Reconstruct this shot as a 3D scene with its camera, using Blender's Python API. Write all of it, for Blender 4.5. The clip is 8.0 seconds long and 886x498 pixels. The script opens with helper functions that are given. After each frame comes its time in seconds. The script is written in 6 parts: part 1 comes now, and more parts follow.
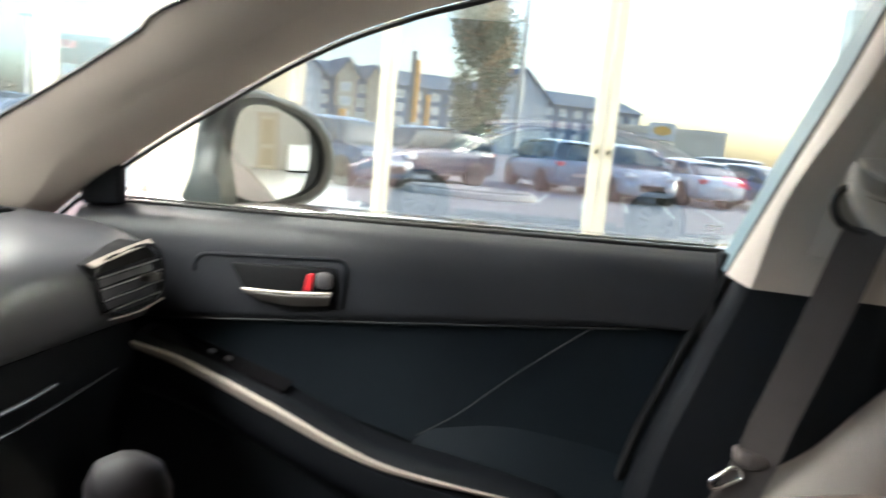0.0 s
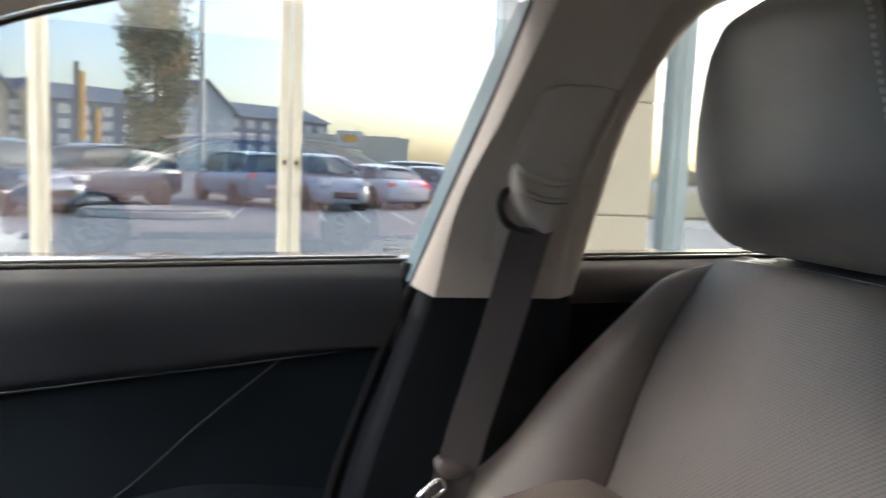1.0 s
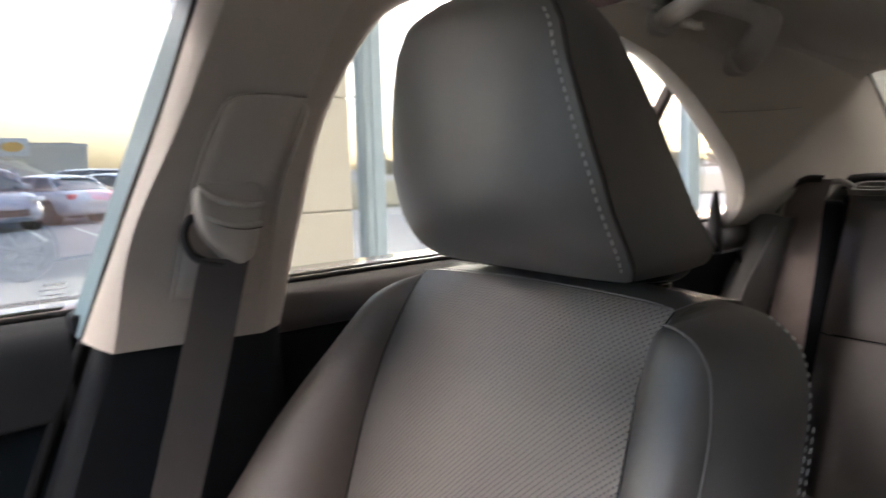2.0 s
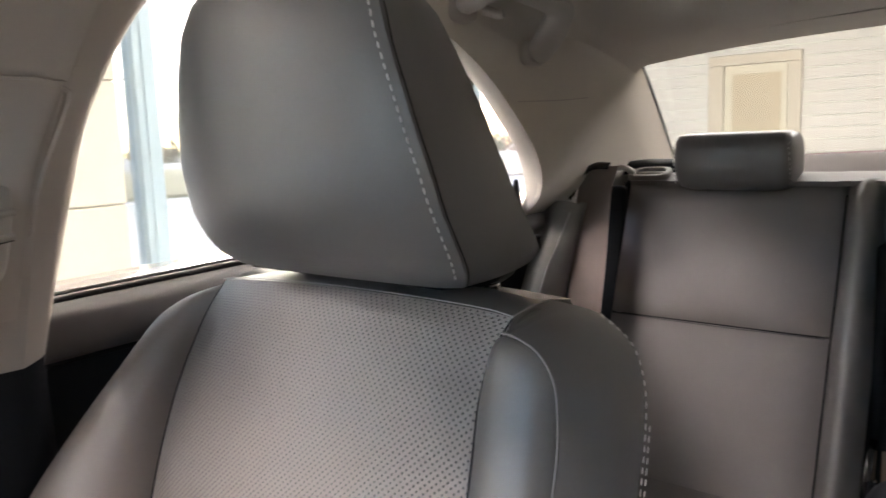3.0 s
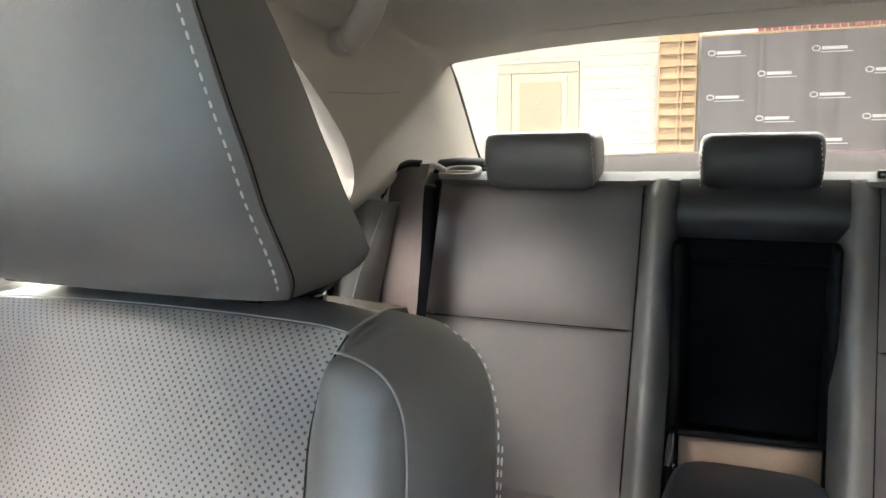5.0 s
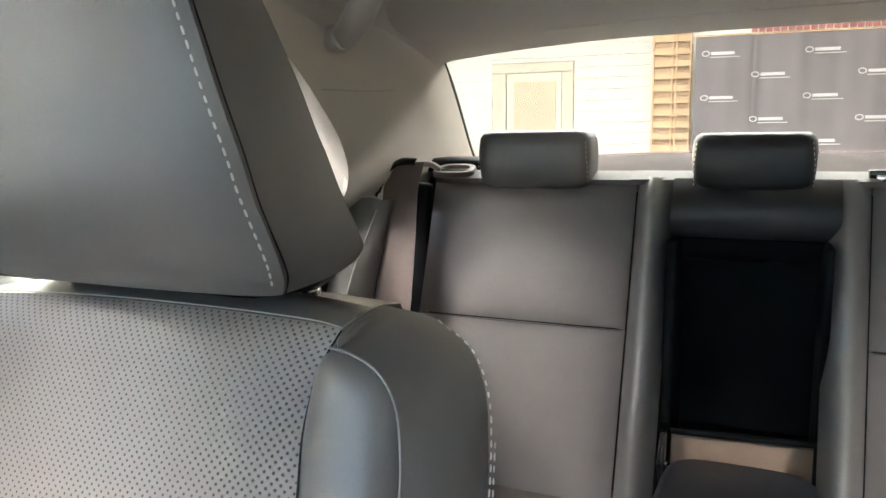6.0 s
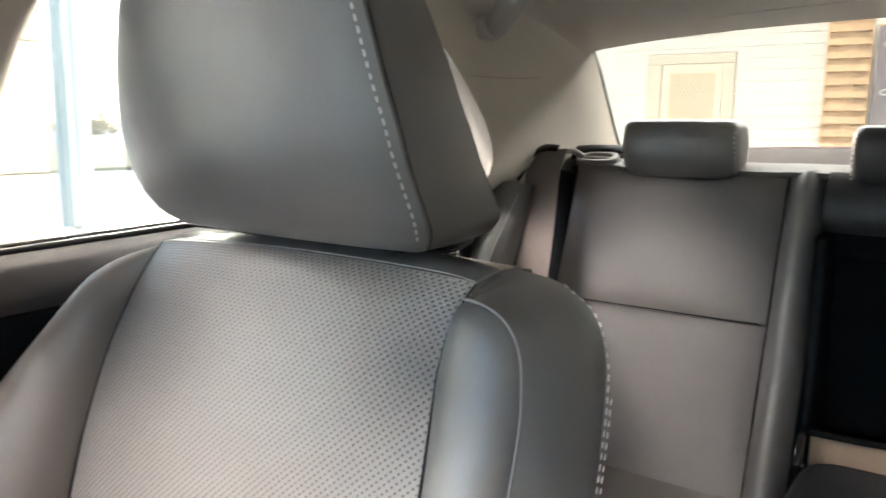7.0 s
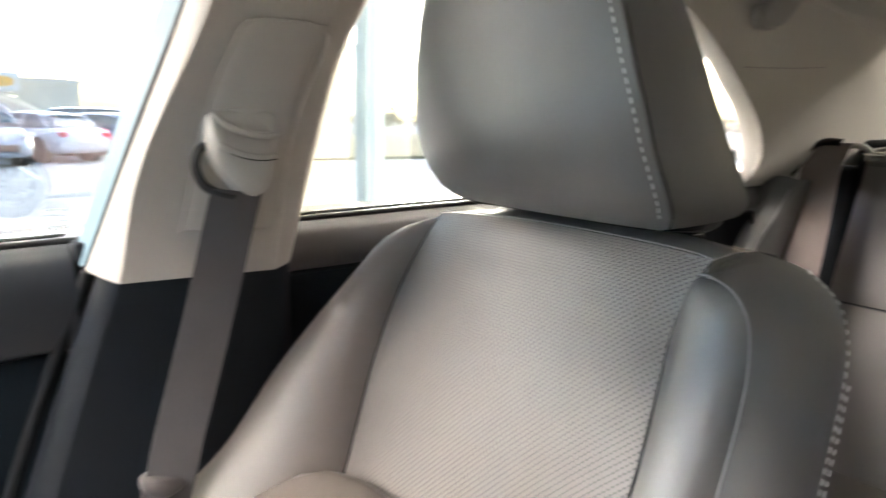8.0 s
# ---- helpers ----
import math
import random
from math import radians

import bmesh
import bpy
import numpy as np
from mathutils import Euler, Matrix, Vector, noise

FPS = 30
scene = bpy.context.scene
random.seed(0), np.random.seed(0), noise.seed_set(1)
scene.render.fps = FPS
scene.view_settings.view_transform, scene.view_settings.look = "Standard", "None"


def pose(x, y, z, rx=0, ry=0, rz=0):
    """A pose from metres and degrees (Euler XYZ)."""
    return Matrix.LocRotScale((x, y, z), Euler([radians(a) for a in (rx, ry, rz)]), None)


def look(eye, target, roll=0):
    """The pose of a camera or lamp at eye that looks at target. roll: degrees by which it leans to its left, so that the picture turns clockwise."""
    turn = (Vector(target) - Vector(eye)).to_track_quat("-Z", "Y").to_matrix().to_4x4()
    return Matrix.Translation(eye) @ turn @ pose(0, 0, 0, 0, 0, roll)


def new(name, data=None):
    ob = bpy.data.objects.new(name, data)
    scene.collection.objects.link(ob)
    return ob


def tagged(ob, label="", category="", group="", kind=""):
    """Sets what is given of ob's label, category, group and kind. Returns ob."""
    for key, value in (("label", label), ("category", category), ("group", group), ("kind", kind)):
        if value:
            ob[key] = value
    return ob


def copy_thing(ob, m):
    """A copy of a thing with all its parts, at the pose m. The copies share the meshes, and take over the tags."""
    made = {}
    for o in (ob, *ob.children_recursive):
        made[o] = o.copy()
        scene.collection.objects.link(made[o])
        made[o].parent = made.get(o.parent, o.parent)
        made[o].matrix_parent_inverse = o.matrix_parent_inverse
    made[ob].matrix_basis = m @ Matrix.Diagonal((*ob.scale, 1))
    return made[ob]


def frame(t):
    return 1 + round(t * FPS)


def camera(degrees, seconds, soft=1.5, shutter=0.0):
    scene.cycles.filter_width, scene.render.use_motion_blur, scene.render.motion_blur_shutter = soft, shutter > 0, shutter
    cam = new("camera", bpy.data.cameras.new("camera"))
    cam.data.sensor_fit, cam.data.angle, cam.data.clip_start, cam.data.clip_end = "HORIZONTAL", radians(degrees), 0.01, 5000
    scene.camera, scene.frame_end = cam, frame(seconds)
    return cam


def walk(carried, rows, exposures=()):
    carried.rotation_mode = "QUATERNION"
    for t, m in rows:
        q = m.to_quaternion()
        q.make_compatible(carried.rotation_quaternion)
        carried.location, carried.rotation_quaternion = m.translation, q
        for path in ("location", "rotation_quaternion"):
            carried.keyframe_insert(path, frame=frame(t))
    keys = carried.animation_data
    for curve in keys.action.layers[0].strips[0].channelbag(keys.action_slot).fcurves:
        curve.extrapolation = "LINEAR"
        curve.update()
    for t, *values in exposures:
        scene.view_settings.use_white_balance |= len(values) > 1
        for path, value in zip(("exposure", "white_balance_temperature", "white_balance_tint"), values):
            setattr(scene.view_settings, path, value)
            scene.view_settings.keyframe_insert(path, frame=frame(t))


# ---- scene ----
cam = camera(62.1, 8.0, shutter=0.45)
PATH = [
    (0, (-0.299, 0.171, 1.064), (1.639, 0.567, 0.769), 5.4),
    (0.2, (-0.289, 0.163, 1.072), (1.679, 0.397, 0.799), 5.1),
    (0.5, (-0.252, 0.161, 1.068), (1.734, 0.162, 0.828), 4.1),
    (1, (-0.219, 0.144, 1.072), (1.73, -0.249, 0.858), 2.4),
    (1.5, (-0.181, 0.121, 1.081), (1.65, -0.656, 0.874), 0.3),
    (2, (-0.143, 0.104, 1.096), (1.508, -1.001, 0.874), -1.5),
    (2.2, (-0.126, 0.095, 1.11), (1.448, -1.112, 0.857), -1.6),
    (3.5, (-0.053, 0.062, 1.099), (1.056, -1.583, 0.837), -2.3),
    (4, (-0.029, 0.038, 1.096), (0.935, -1.693, 0.823), -2.0),
    (4.5, (-0.014, 0.021, 1.095), (0.835, -1.768, 0.814), -1.5),
    (6, (-0.015, 0.023, 1.093), (0.784, -1.787, 0.804), -0.6),
    (6.5, (-0.025, 0.042, 1.087), (0.908, -1.702, 0.79), 0.1),
    (7, (-0.046, 0.066, 1.083), (1.087, -1.553, 0.77), 0.7),
    (7.5, (-0.071, 0.09, 1.082), (1.29, -1.337, 0.748), 1.3),
    (8, (-0.108, 0.114, 1.079), (1.517, -1.0, 0.738), 1.1),
]
walk(cam, [(t, look(eye, target, roll)) for t, eye, target, roll in PATH], [(0, 2.52, 5980, 11), (0.5, 2.2, 5920, 14), (1, 1.98, 5970, 17), (1.5, 1.95, 6020, 19), (2.2, 2.4, 6080, 21), (3.3, 3.15, 6080, 21), (4, 3.4, 5990, 18), (5, 3.6, 5900, 13), (7, 3.55, 5940, 14), (8, 3.42, 6080, 15)])
# ---------------------------------------------------------------- world, sun, exposure
SUN_AZ, SUN_EL = radians(-51), radians(5.5)          # low evening sun behind the rear quarter window
world = bpy.data.worlds.new("sky")
scene.world = world
world.use_nodes = True
wn = world.node_tree.nodes
sky = wn.new("ShaderNodeTexSky")
sky.sky_type, sky.sun_disc = "NISHITA", False
sky.sun_elevation, sky.sun_rotation = radians(25), radians(90) - SUN_AZ
sky.air_density, sky.dust_density = 1.0, 4.0
world.node_tree.links.new(sky.outputs[0], wn["Background"].inputs[0])
wn["Background"].inputs[1].default_value = 0.15
sun = new("sun", bpy.data.lights.new("sun", "SUN"))
sun.data.energy, sun.data.angle, sun.data.color = 0.06, radians(0.6), (1.0, 0.68, 0.38)
sun.matrix_world = look((math.cos(SUN_AZ) * 50, math.sin(SUN_AZ) * 50, math.tan(SUN_EL) * 50), (0, 0, 0))

# ---------------------------------------------------------------- small helpers
ORIGIN = {}


def thing(name, at, label="", category="", group="", kind=""):
    ob = new(name)
    ob.empty_display_size = 0.1
    ob.location = at
    ORIGIN[ob.name] = Vector(at)
    return tagged(ob, label, category, group, kind)


def finish(name, bm, material, smooth=True):
    me = bpy.data.meshes.new(name)
    bm.normal_update()
    bm.to_mesh(me)
    bm.free()
    if smooth:
        for p in me.polygons:
            p.use_smooth = True
        me.set_sharp_from_angle(angle=radians(55))
    for m in material if isinstance(material, (list, tuple)) else (material,):
        me.materials.append(m)
    return me


def part(name, bm, material, parent, label="", smooth=True):
    """One mesh under a thing or a part; the bmesh is in world metres."""
    at = ORIGIN[parent.name]
    bmesh.ops.translate(bm, verts=bm.verts, vec=-at)
    ob = new(name, finish(name, bm, material, smooth))
    ob.parent = parent
    ORIGIN[ob.name] = at
    return tagged(ob, label)


def solo(name, bm, material, label, category, kind="", smooth=True, at=(0, 0, 0), group=""):
    bmesh.ops.translate(bm, verts=bm.verts, vec=-Vector(at))
    ob = new(name, finish(name, bm, material, smooth))
    ob.location = at
    ORIGIN[ob.name] = Vector(at)
    return tagged(ob, label, category, group, kind)


def crv(points, n, closed=False):
    """A smooth curve through points, with n samples even in length (Catmull-Rom)."""
    p = np.array(points, float)
    if len(p) == 2:
        s = np.linspace(0, 1, n)[:, None]
        return p[0] * (1 - s) + p[1] * s
    q = np.vstack([p[-1], p, p[0], p[1]]) if closed else np.vstack([2 * p[0] - p[1], p, 2 * p[-1] - p[-2]])
    out = []
    for i in range(1, len(q) - 2):
        for t in np.linspace(0, 1, 16, endpoint=False):
            a, b, c, d = q[i - 1], q[i], q[i + 1], q[i + 2]
            out.append(0.5 * (2 * b + (c - a) * t + (2 * a - 5 * b + 4 * c - d) * t * t + (3 * b - a - 3 * c + d) * t ** 3))
    out.append(q[-2])
    out = np.array(out)
    run = np.r_[0, np.cumsum(np.linalg.norm(np.diff(out, axis=0), axis=1))]
    want = np.linspace(0, run[-1], n)
    return np.stack([np.interp(want, run, out[:, k]) for k in range(3)], 1)


def grid_normals(g):
    du, dv = np.gradient(g, axis=0), np.gradient(g, axis=1)
    n = np.cross(du, dv)
    return n / (np.linalg.norm(n, axis=2, keepdims=True) + 1e-12)


def skin(curves, n, m):
    """A grid of points over curves laid side by side."""
    rows = [crv(c, n) for c in curves]
    return np.stack([crv([r[i] for r in rows], m) for i in range(n)], 0)


CABIN = (-.1, .1, 1.08)


def turned(g, toward, away):
    """Normals of a grid that face a point, or face away from one."""
    n = grid_normals(g)
    ref = (np.array(toward) - g) if away is None else (g - np.array(away))
    return n if (n * ref).sum() > 0 else -n


def pad(a, b, n, m, rise, power=4, ends=0.0, toward=CABIN, away=None):
    """A grid between two curves, puffed up by rise along its normal and dipping at both seams."""
    ca, cb = crv(a, n), crv(b, n)
    v = np.linspace(0, 1, m)[None, :, None]
    v = 0.5 - 0.5 * np.cos(np.pi * v) * (0.75 + 0.25 * np.abs(np.cos(np.pi * v)))
    g = ca[:, None] * (1 - v) + cb[:, None] * v
    up = 1 - np.abs(2 * v - 1) ** power
    if ends:
        u = np.linspace(0, 1, n)[:, None, None]
        up = up * np.sin(np.pi / 2 * np.clip(u / ends, 0, 1)) ** 0.8
    return g + turned(g, toward, away) * up * rise


def sheet(g, thick=0.004, bm=None, uv=False, toward=CABIN, away=None):
    """A grid of points as a slab: front face, back face and rim."""
    bm = bm or bmesh.new()
    nrm = turned(g, toward, away)
    flip = (nrm * grid_normals(g)).sum() < 0
    n, m = g.shape[:2]
    front = [[bm.verts.new(g[i, j]) for j in range(m)] for i in range(n)]
    lay = bm.loops.layers.uv.verify() if uv else None
    lu = np.cumsum(np.r_[0, np.linalg.norm(np.diff(g[:, m // 2], axis=0), axis=1)])
    lv = np.linalg.norm(np.diff(g, axis=1), axis=2)
    lv = np.hstack([np.zeros((n, 1)), np.cumsum(lv, axis=1)])
    lv = lv - lv[:, m // 2][:, None]

    def face(q):
        try:
            return bm.faces.new(q[::-1] if flip else q)
        except ValueError:
            return None
    for i in range(n - 1):
        for j in range(m - 1):
            f = face([front[i][j], front[i + 1][j], front[i + 1][j + 1], front[i][j + 1]])
            if uv and f:
                ids = [(i, j), (i + 1, j), (i + 1, j + 1), (i, j + 1)]
                for loop, (a, b) in zip(f.loops, ids[::-1] if flip else ids):
                    loop[lay].uv = (lv[a, b], lu[a])
    if thick:
        back = [[bm.verts.new(g[i, j] - nrm[i, j] * thick) for j in range(m)] for i in range(n)]
        for i in range(n - 1):
            for j in range(m - 1):
                face([back[i][j], back[i][j + 1], back[i + 1][j + 1], back[i + 1][j]])
        for i in range(n - 1):
            face([front[i][0], back[i][0], back[i + 1][0], front[i + 1][0]])
            face([front[i + 1][m - 1], back[i + 1][m - 1], back[i][m - 1], front[i][m - 1]])
        for j in range(m - 1):
            face([front[0][j + 1], back[0][j + 1], back[0][j], front[0][j]])
            face([front[n - 1][j], back[n - 1][j], back[n - 1][j + 1], front[n - 1][j + 1]])
    return bm


def rings(loops, cap=True, bm=None):
    """A skin over closed loops of equal length."""
    bm = bm or bmesh.new()
    vs = [[bm.verts.new(p) for p in loop] for loop in loops]
    k = len(vs[0])
    for a, b in zip(vs[:-1], vs[1:]):
        for i in range(k):
            bm.faces.new([a[i], a[(i + 1) % k], b[(i + 1) % k], b[i]])
    if cap:
        bm.faces.new(vs[0][::-1])
        bm.faces.new(vs[-1])
    bmesh.ops.recalc_face_normals(bm, faces=bm.faces)
    return bm


def box(x0, x1, y0, y1, z0, z1, bevel=0.0, segments=2, bm=None, m=None):
    own = bmesh.new()
    bmesh.ops.create_cube(own, size=1)
    bmesh.ops.scale(own, verts=own.verts, vec=(x1 - x0, y1 - y0, z1 - z0))
    if bevel:
        bmesh.ops.bevel(own, geom=own.edges[:], offset=bevel, segments=segments, profile=0.5, affect="EDGES")
    bmesh.ops.translate(own, verts=own.verts, vec=((x0 + x1) / 2, (y0 + y1) / 2, (z0 + z1) / 2))
    if m is not None:
        own.transform(m)
    if bm is None:
        return own
    return join(bm, own)


def join(bm, other):
    me = bpy.data.meshes.new("tmp")
    other.to_mesh(me)
    other.free()
    bm.from_mesh(me)
    bpy.data.meshes.remove(me)
    return bm


def tube(points, r, n=None, k=8, flat=1.0, bm=None, cap=True, closed=False):
    """A round rod along a curve; r may be a list of radii."""
    p = crv(points, n or max(2, len(points) * 4), closed)
    rr = np.interp(np.linspace(0, 1, len(p)), np.linspace(0, 1, len(r)), r) if isinstance(r, (list, tuple)) else [r] * len(p)
    t = np.gradient(p, axis=0)
    t /= np.linalg.norm(t, axis=1, keepdims=True) + 1e-12
    ref = np.array((0, 0, 1.0)) if abs(t[0][2]) < 0.9 else np.array((1.0, 0, 0))
    loops = []
    side = np.cross(t[0], ref)
    for q, d, rad in zip(p, t, rr):
        side = side - d * (side @ d)
        side /= np.linalg.norm(side) + 1e-12
        up = np.cross(d, side)
        loops.append([q + rad * (math.cos(a) * side + flat * math.sin(a) * up) for a in np.arange(k) * 2 * math.pi / k])
    return rings(loops, cap, bm)


def stitches(points, length=0.0055, gap=0.0035, r=0.0006, lift=0.0):
    """Thread dashes along a curve, joined."""
    p = crv(points, 400)
    total = float(np.sum(np.linalg.norm(np.diff(p, axis=0), axis=1)))
    count = int(total / (length + gap))
    bm = bmesh.new()
    for i in range(count):
        a = p[int(399 * (i * (length + gap)) / total)]
        b = p[min(399, int(399 * (i * (length + gap) + length) / total))]
        if np.linalg.norm(b - a) < 1e-5:
            continue
        mid = (a + b) / 2 + np.array((0, lift, lift * 0.4))
        tube([a, mid, b], [r * 0.6, r, r * 0.6], n=4, k=5, bm=bm)
    return bm


def smooth_loop(ctrl, n):
    """A closed loop through (x, y) control points, without overshoot (corner cutting)."""
    p = np.array(ctrl, float)
    for _ in range(4):
        a, b = p, np.roll(p, -1, 0)
        p = np.stack([0.8 * a + 0.2 * b, 0.2 * a + 0.8 * b], 1).reshape(-1, p.shape[1])
    q = np.vstack([p, p[:1]])
    run = np.r_[0, np.cumsum(np.linalg.norm(np.diff(q, axis=0), axis=1))]
    want = np.linspace(0, run[-1], n, endpoint=False)
    return np.stack([np.interp(want, run, q[:, k]) for k in range(q.shape[1])], 1)


def prism(outline, lo, hi, axis, bevel=0.0, bm=None):
    """An outline of 2D points pulled out along an axis ('x': outline is y,z; 'y': x,z; 'z': x,y)."""
    own = bmesh.new()

    def put(a, b, c):
        return {"x": (c, a, b), "y": (a, c, b), "z": (a, b, c)}[axis]
    low = [own.verts.new(put(a, b, lo)) for a, b in outline]
    high = [own.verts.new(put(a, b, hi)) for a, b in outline]
    own.faces.new(low)
    own.faces.new(high[::-1])
    k = len(low)
    for i in range(k):
        own.faces.new([low[i], high[i], high[(i + 1) % k], low[(i + 1) % k]])
    bmesh.ops.recalc_face_normals(own, faces=own.faces)
    if bevel:
        bmesh.ops.bevel(own, geom=own.edges[:], offset=bevel, segments=2, profile=0.5, affect="EDGES")
    if bm is None:
        return own
    return join(bm, own)


# ---------------------------------------------------------------- materials
def node(nt, kind, **values):
    n = nt.nodes.new(kind)
    for k, v in values.items():
        if k in n.inputs:
            n.inputs[k].default_value = v
    return n


def surf(name, color, rough=0.5, metal=0.0, var=0.15, scale=6.0, bump=0.15, grain=300.0, coat=0.0, spec=0.5, sheen=0.0, rvar=0.1, dist=0.001):
    """A plain painted, moulded, woven or leather surface: colour and gloss vary broadly and finely, with grain in relief."""
    m = bpy.data.materials.new(name)
    m.use_nodes = True
    nt = m.node_tree
    b = nt.nodes["Principled BSDF"]
    L = nt.links.new
    co = node(nt, "ShaderNodeTexCoord")
    big = node(nt, "ShaderNodeTexNoise", Scale=scale, Detail=4.0, Roughness=0.6)
    fine = node(nt, "ShaderNodeTexNoise", Scale=grain, Detail=3.0, Roughness=0.65)
    L(co.outputs["Object"], big.inputs["Vector"])
    L(co.outputs["Object"], fine.inputs["Vector"])
    mixer = node(nt, "ShaderNodeMix")
    mixer.data_type = "RGBA"
    dark, light = [max(0, c * (1 - var)) for c in color], [min(1, c * (1 + var)) for c in color]
    ramp = node(nt, "ShaderNodeMapRange")
    ramp.inputs["From Min"].default_value, ramp.inputs["From Max"].default_value = 0.3, 0.7
    blend = node(nt, "ShaderNodeMath")
    blend.operation = "MULTIPLY_ADD"
    blend.inputs[1].default_value, blend.inputs[2].default_value = 0.35, 0.0
    L(fine.outputs["Fac"], blend.inputs[0])
    add = node(nt, "ShaderNodeMath")
    add.operation = "MULTIPLY_ADD"
    add.inputs[1].default_value = 0.65
    L(big.outputs["Fac"], add.inputs[0])
    L(blend.outputs[0], add.inputs[2])
    L(add.outputs[0], ramp.inputs["Value"])
    L(ramp.outputs[0], mixer.inputs["Factor"])
    mixer.inputs[6].default_value, mixer.inputs[7].default_value = (*dark, 1), (*light, 1)
    L(mixer.outputs[2], b.inputs["Base Color"])
    rr = node(nt, "ShaderNodeMapRange")
    rr.inputs["To Min"].default_value, rr.inputs["To Max"].default_value = max(0.02, rough - rvar), min(1, rough + rvar)
    L(big.outputs["Fac"], rr.inputs["Value"])
    L(rr.outputs[0], b.inputs["Roughness"])
    b.inputs["Metallic"].default_value = metal
    b.inputs["Specular IOR Level"].default_value = spec
    b.inputs["Coat Weight"].default_value = coat
    b.inputs["Coat Roughness"].default_value = 0.08
    b.inputs["Sheen Weight"].default_value = sheen
    if bump:
        bp = node(nt, "ShaderNodeBump", Strength=bump, Distance=dist)
        L(fine.outputs["Fac"], bp.inputs["Height"])
        L(bp.outputs[0], b.inputs["Normal"])
    return m


def leather(name, color, rough=0.42, perforated=False, spec=0.5):
    """Grained leather; the perforated kind has staggered rows of small punched holes."""
    m = surf(name, color, rough, var=0.10, scale=9.0, bump=0.0, grain=700.0, spec=spec, rvar=0.06)
    nt = m.node_tree
    L = nt.links.new
    b = nt.nodes["Principled BSDF"]
    co = [n for n in nt.nodes if n.bl_idname == "ShaderNodeTexCoord"][0]
    cells = node(nt, "ShaderNodeTexVoronoi", Scale=900.0)
    cells.feature = "DISTANCE_TO_EDGE"
    L(co.outputs["Object"], cells.inputs["Vector"])
    cap = node(nt, "ShaderNodeMath")
    cap.operation = "MINIMUM"
    cap.inputs[1].default_value = 0.25
    L(cells.outputs["Distance"], cap.inputs[0])
    soft = node(nt, "ShaderNodeTexNoise", Scale=35.0, Detail=2.0)
    L(co.outputs["Object"], soft.inputs["Vector"])
    b1 = node(nt, "ShaderNodeBump", Strength=0.34, Distance=0.0006)
    b2 = node(nt, "ShaderNodeBump", Strength=0.10, Distance=0.004)
    L(soft.outputs["Fac"], b2.inputs["Height"])
    L(cap.outputs[0], b1.inputs["Height"])
    L(b2.outputs[0], b1.inputs["Normal"])
    L(b1.outputs[0], b.inputs["Normal"])
    if perforated:
        pitch = 0.0060
        uvn = node(nt, "ShaderNodeUVMap")
        sep = node(nt, "ShaderNodeSeparateXYZ")
        L(uvn.outputs[0], sep.inputs[0])

        def dots(shift):
            out = []
            for k in range(2):
                a = node(nt, "ShaderNodeMath")
                a.operation = "MULTIPLY_ADD"
                a.inputs[1].default_value, a.inputs[2].default_value = 1 / pitch, 100 + shift
                L(sep.outputs[k], a.inputs[0])
                f = node(nt, "ShaderNodeMath")
                f.operation = "FRACT"
                L(a.outputs[0], f.inputs[0])
                c = node(nt, "ShaderNodeMath")
                c.operation = "SUBTRACT"
                c.inputs[1].default_value = 0.5
                L(f.outputs[0], c.inputs[0])
                q = node(nt, "ShaderNodeMath")
                q.operation = "MULTIPLY"
                L(c.outputs[0], q.inputs[0])
                L(c.outputs[0], q.inputs[1])
                out.append(q)
            s = node(nt, "ShaderNodeMath")
            s.operation = "ADD"
            L(out[0].outputs[0], s.inputs[0])
            L(out[1].outputs[0], s.inputs[1])
            return s
        near = node(nt, "ShaderNodeMath")
        near.operation = "MINIMUM"
        L(dots(0.25).outputs[0], near.inputs[0])
        L(dots(0.75).outputs[0], near.inputs[1])
        hole = node(nt, "ShaderNodeMapRange")
        hole.inputs["From Min"].default_value, hole.inputs["From Max"].default_value = 0.014, 0.032
        L(near.outputs[0], hole.inputs["Value"])
        src = b.inputs["Base Color"].links[0].from_socket
        mx = node(nt, "ShaderNodeMix")
        mx.data_type = "RGBA"
        mx.inputs[6].default_value = (0.020, 0.020, 0.021, 1)
        L(hole.outputs[0], mx.inputs["Factor"])
        L(src, mx.inputs[7])
        L(mx.outputs[2], b.inputs["Base Color"])
        b3 = node(nt, "ShaderNodeBump", Strength=0.8, Distance=0.0012)
        L(hole.outputs[0], b3.inputs["Height"])
        L(b1.outputs[0], b3.inputs["Normal"])
        L(b3.outputs[0], b.inputs["Normal"])
    return m


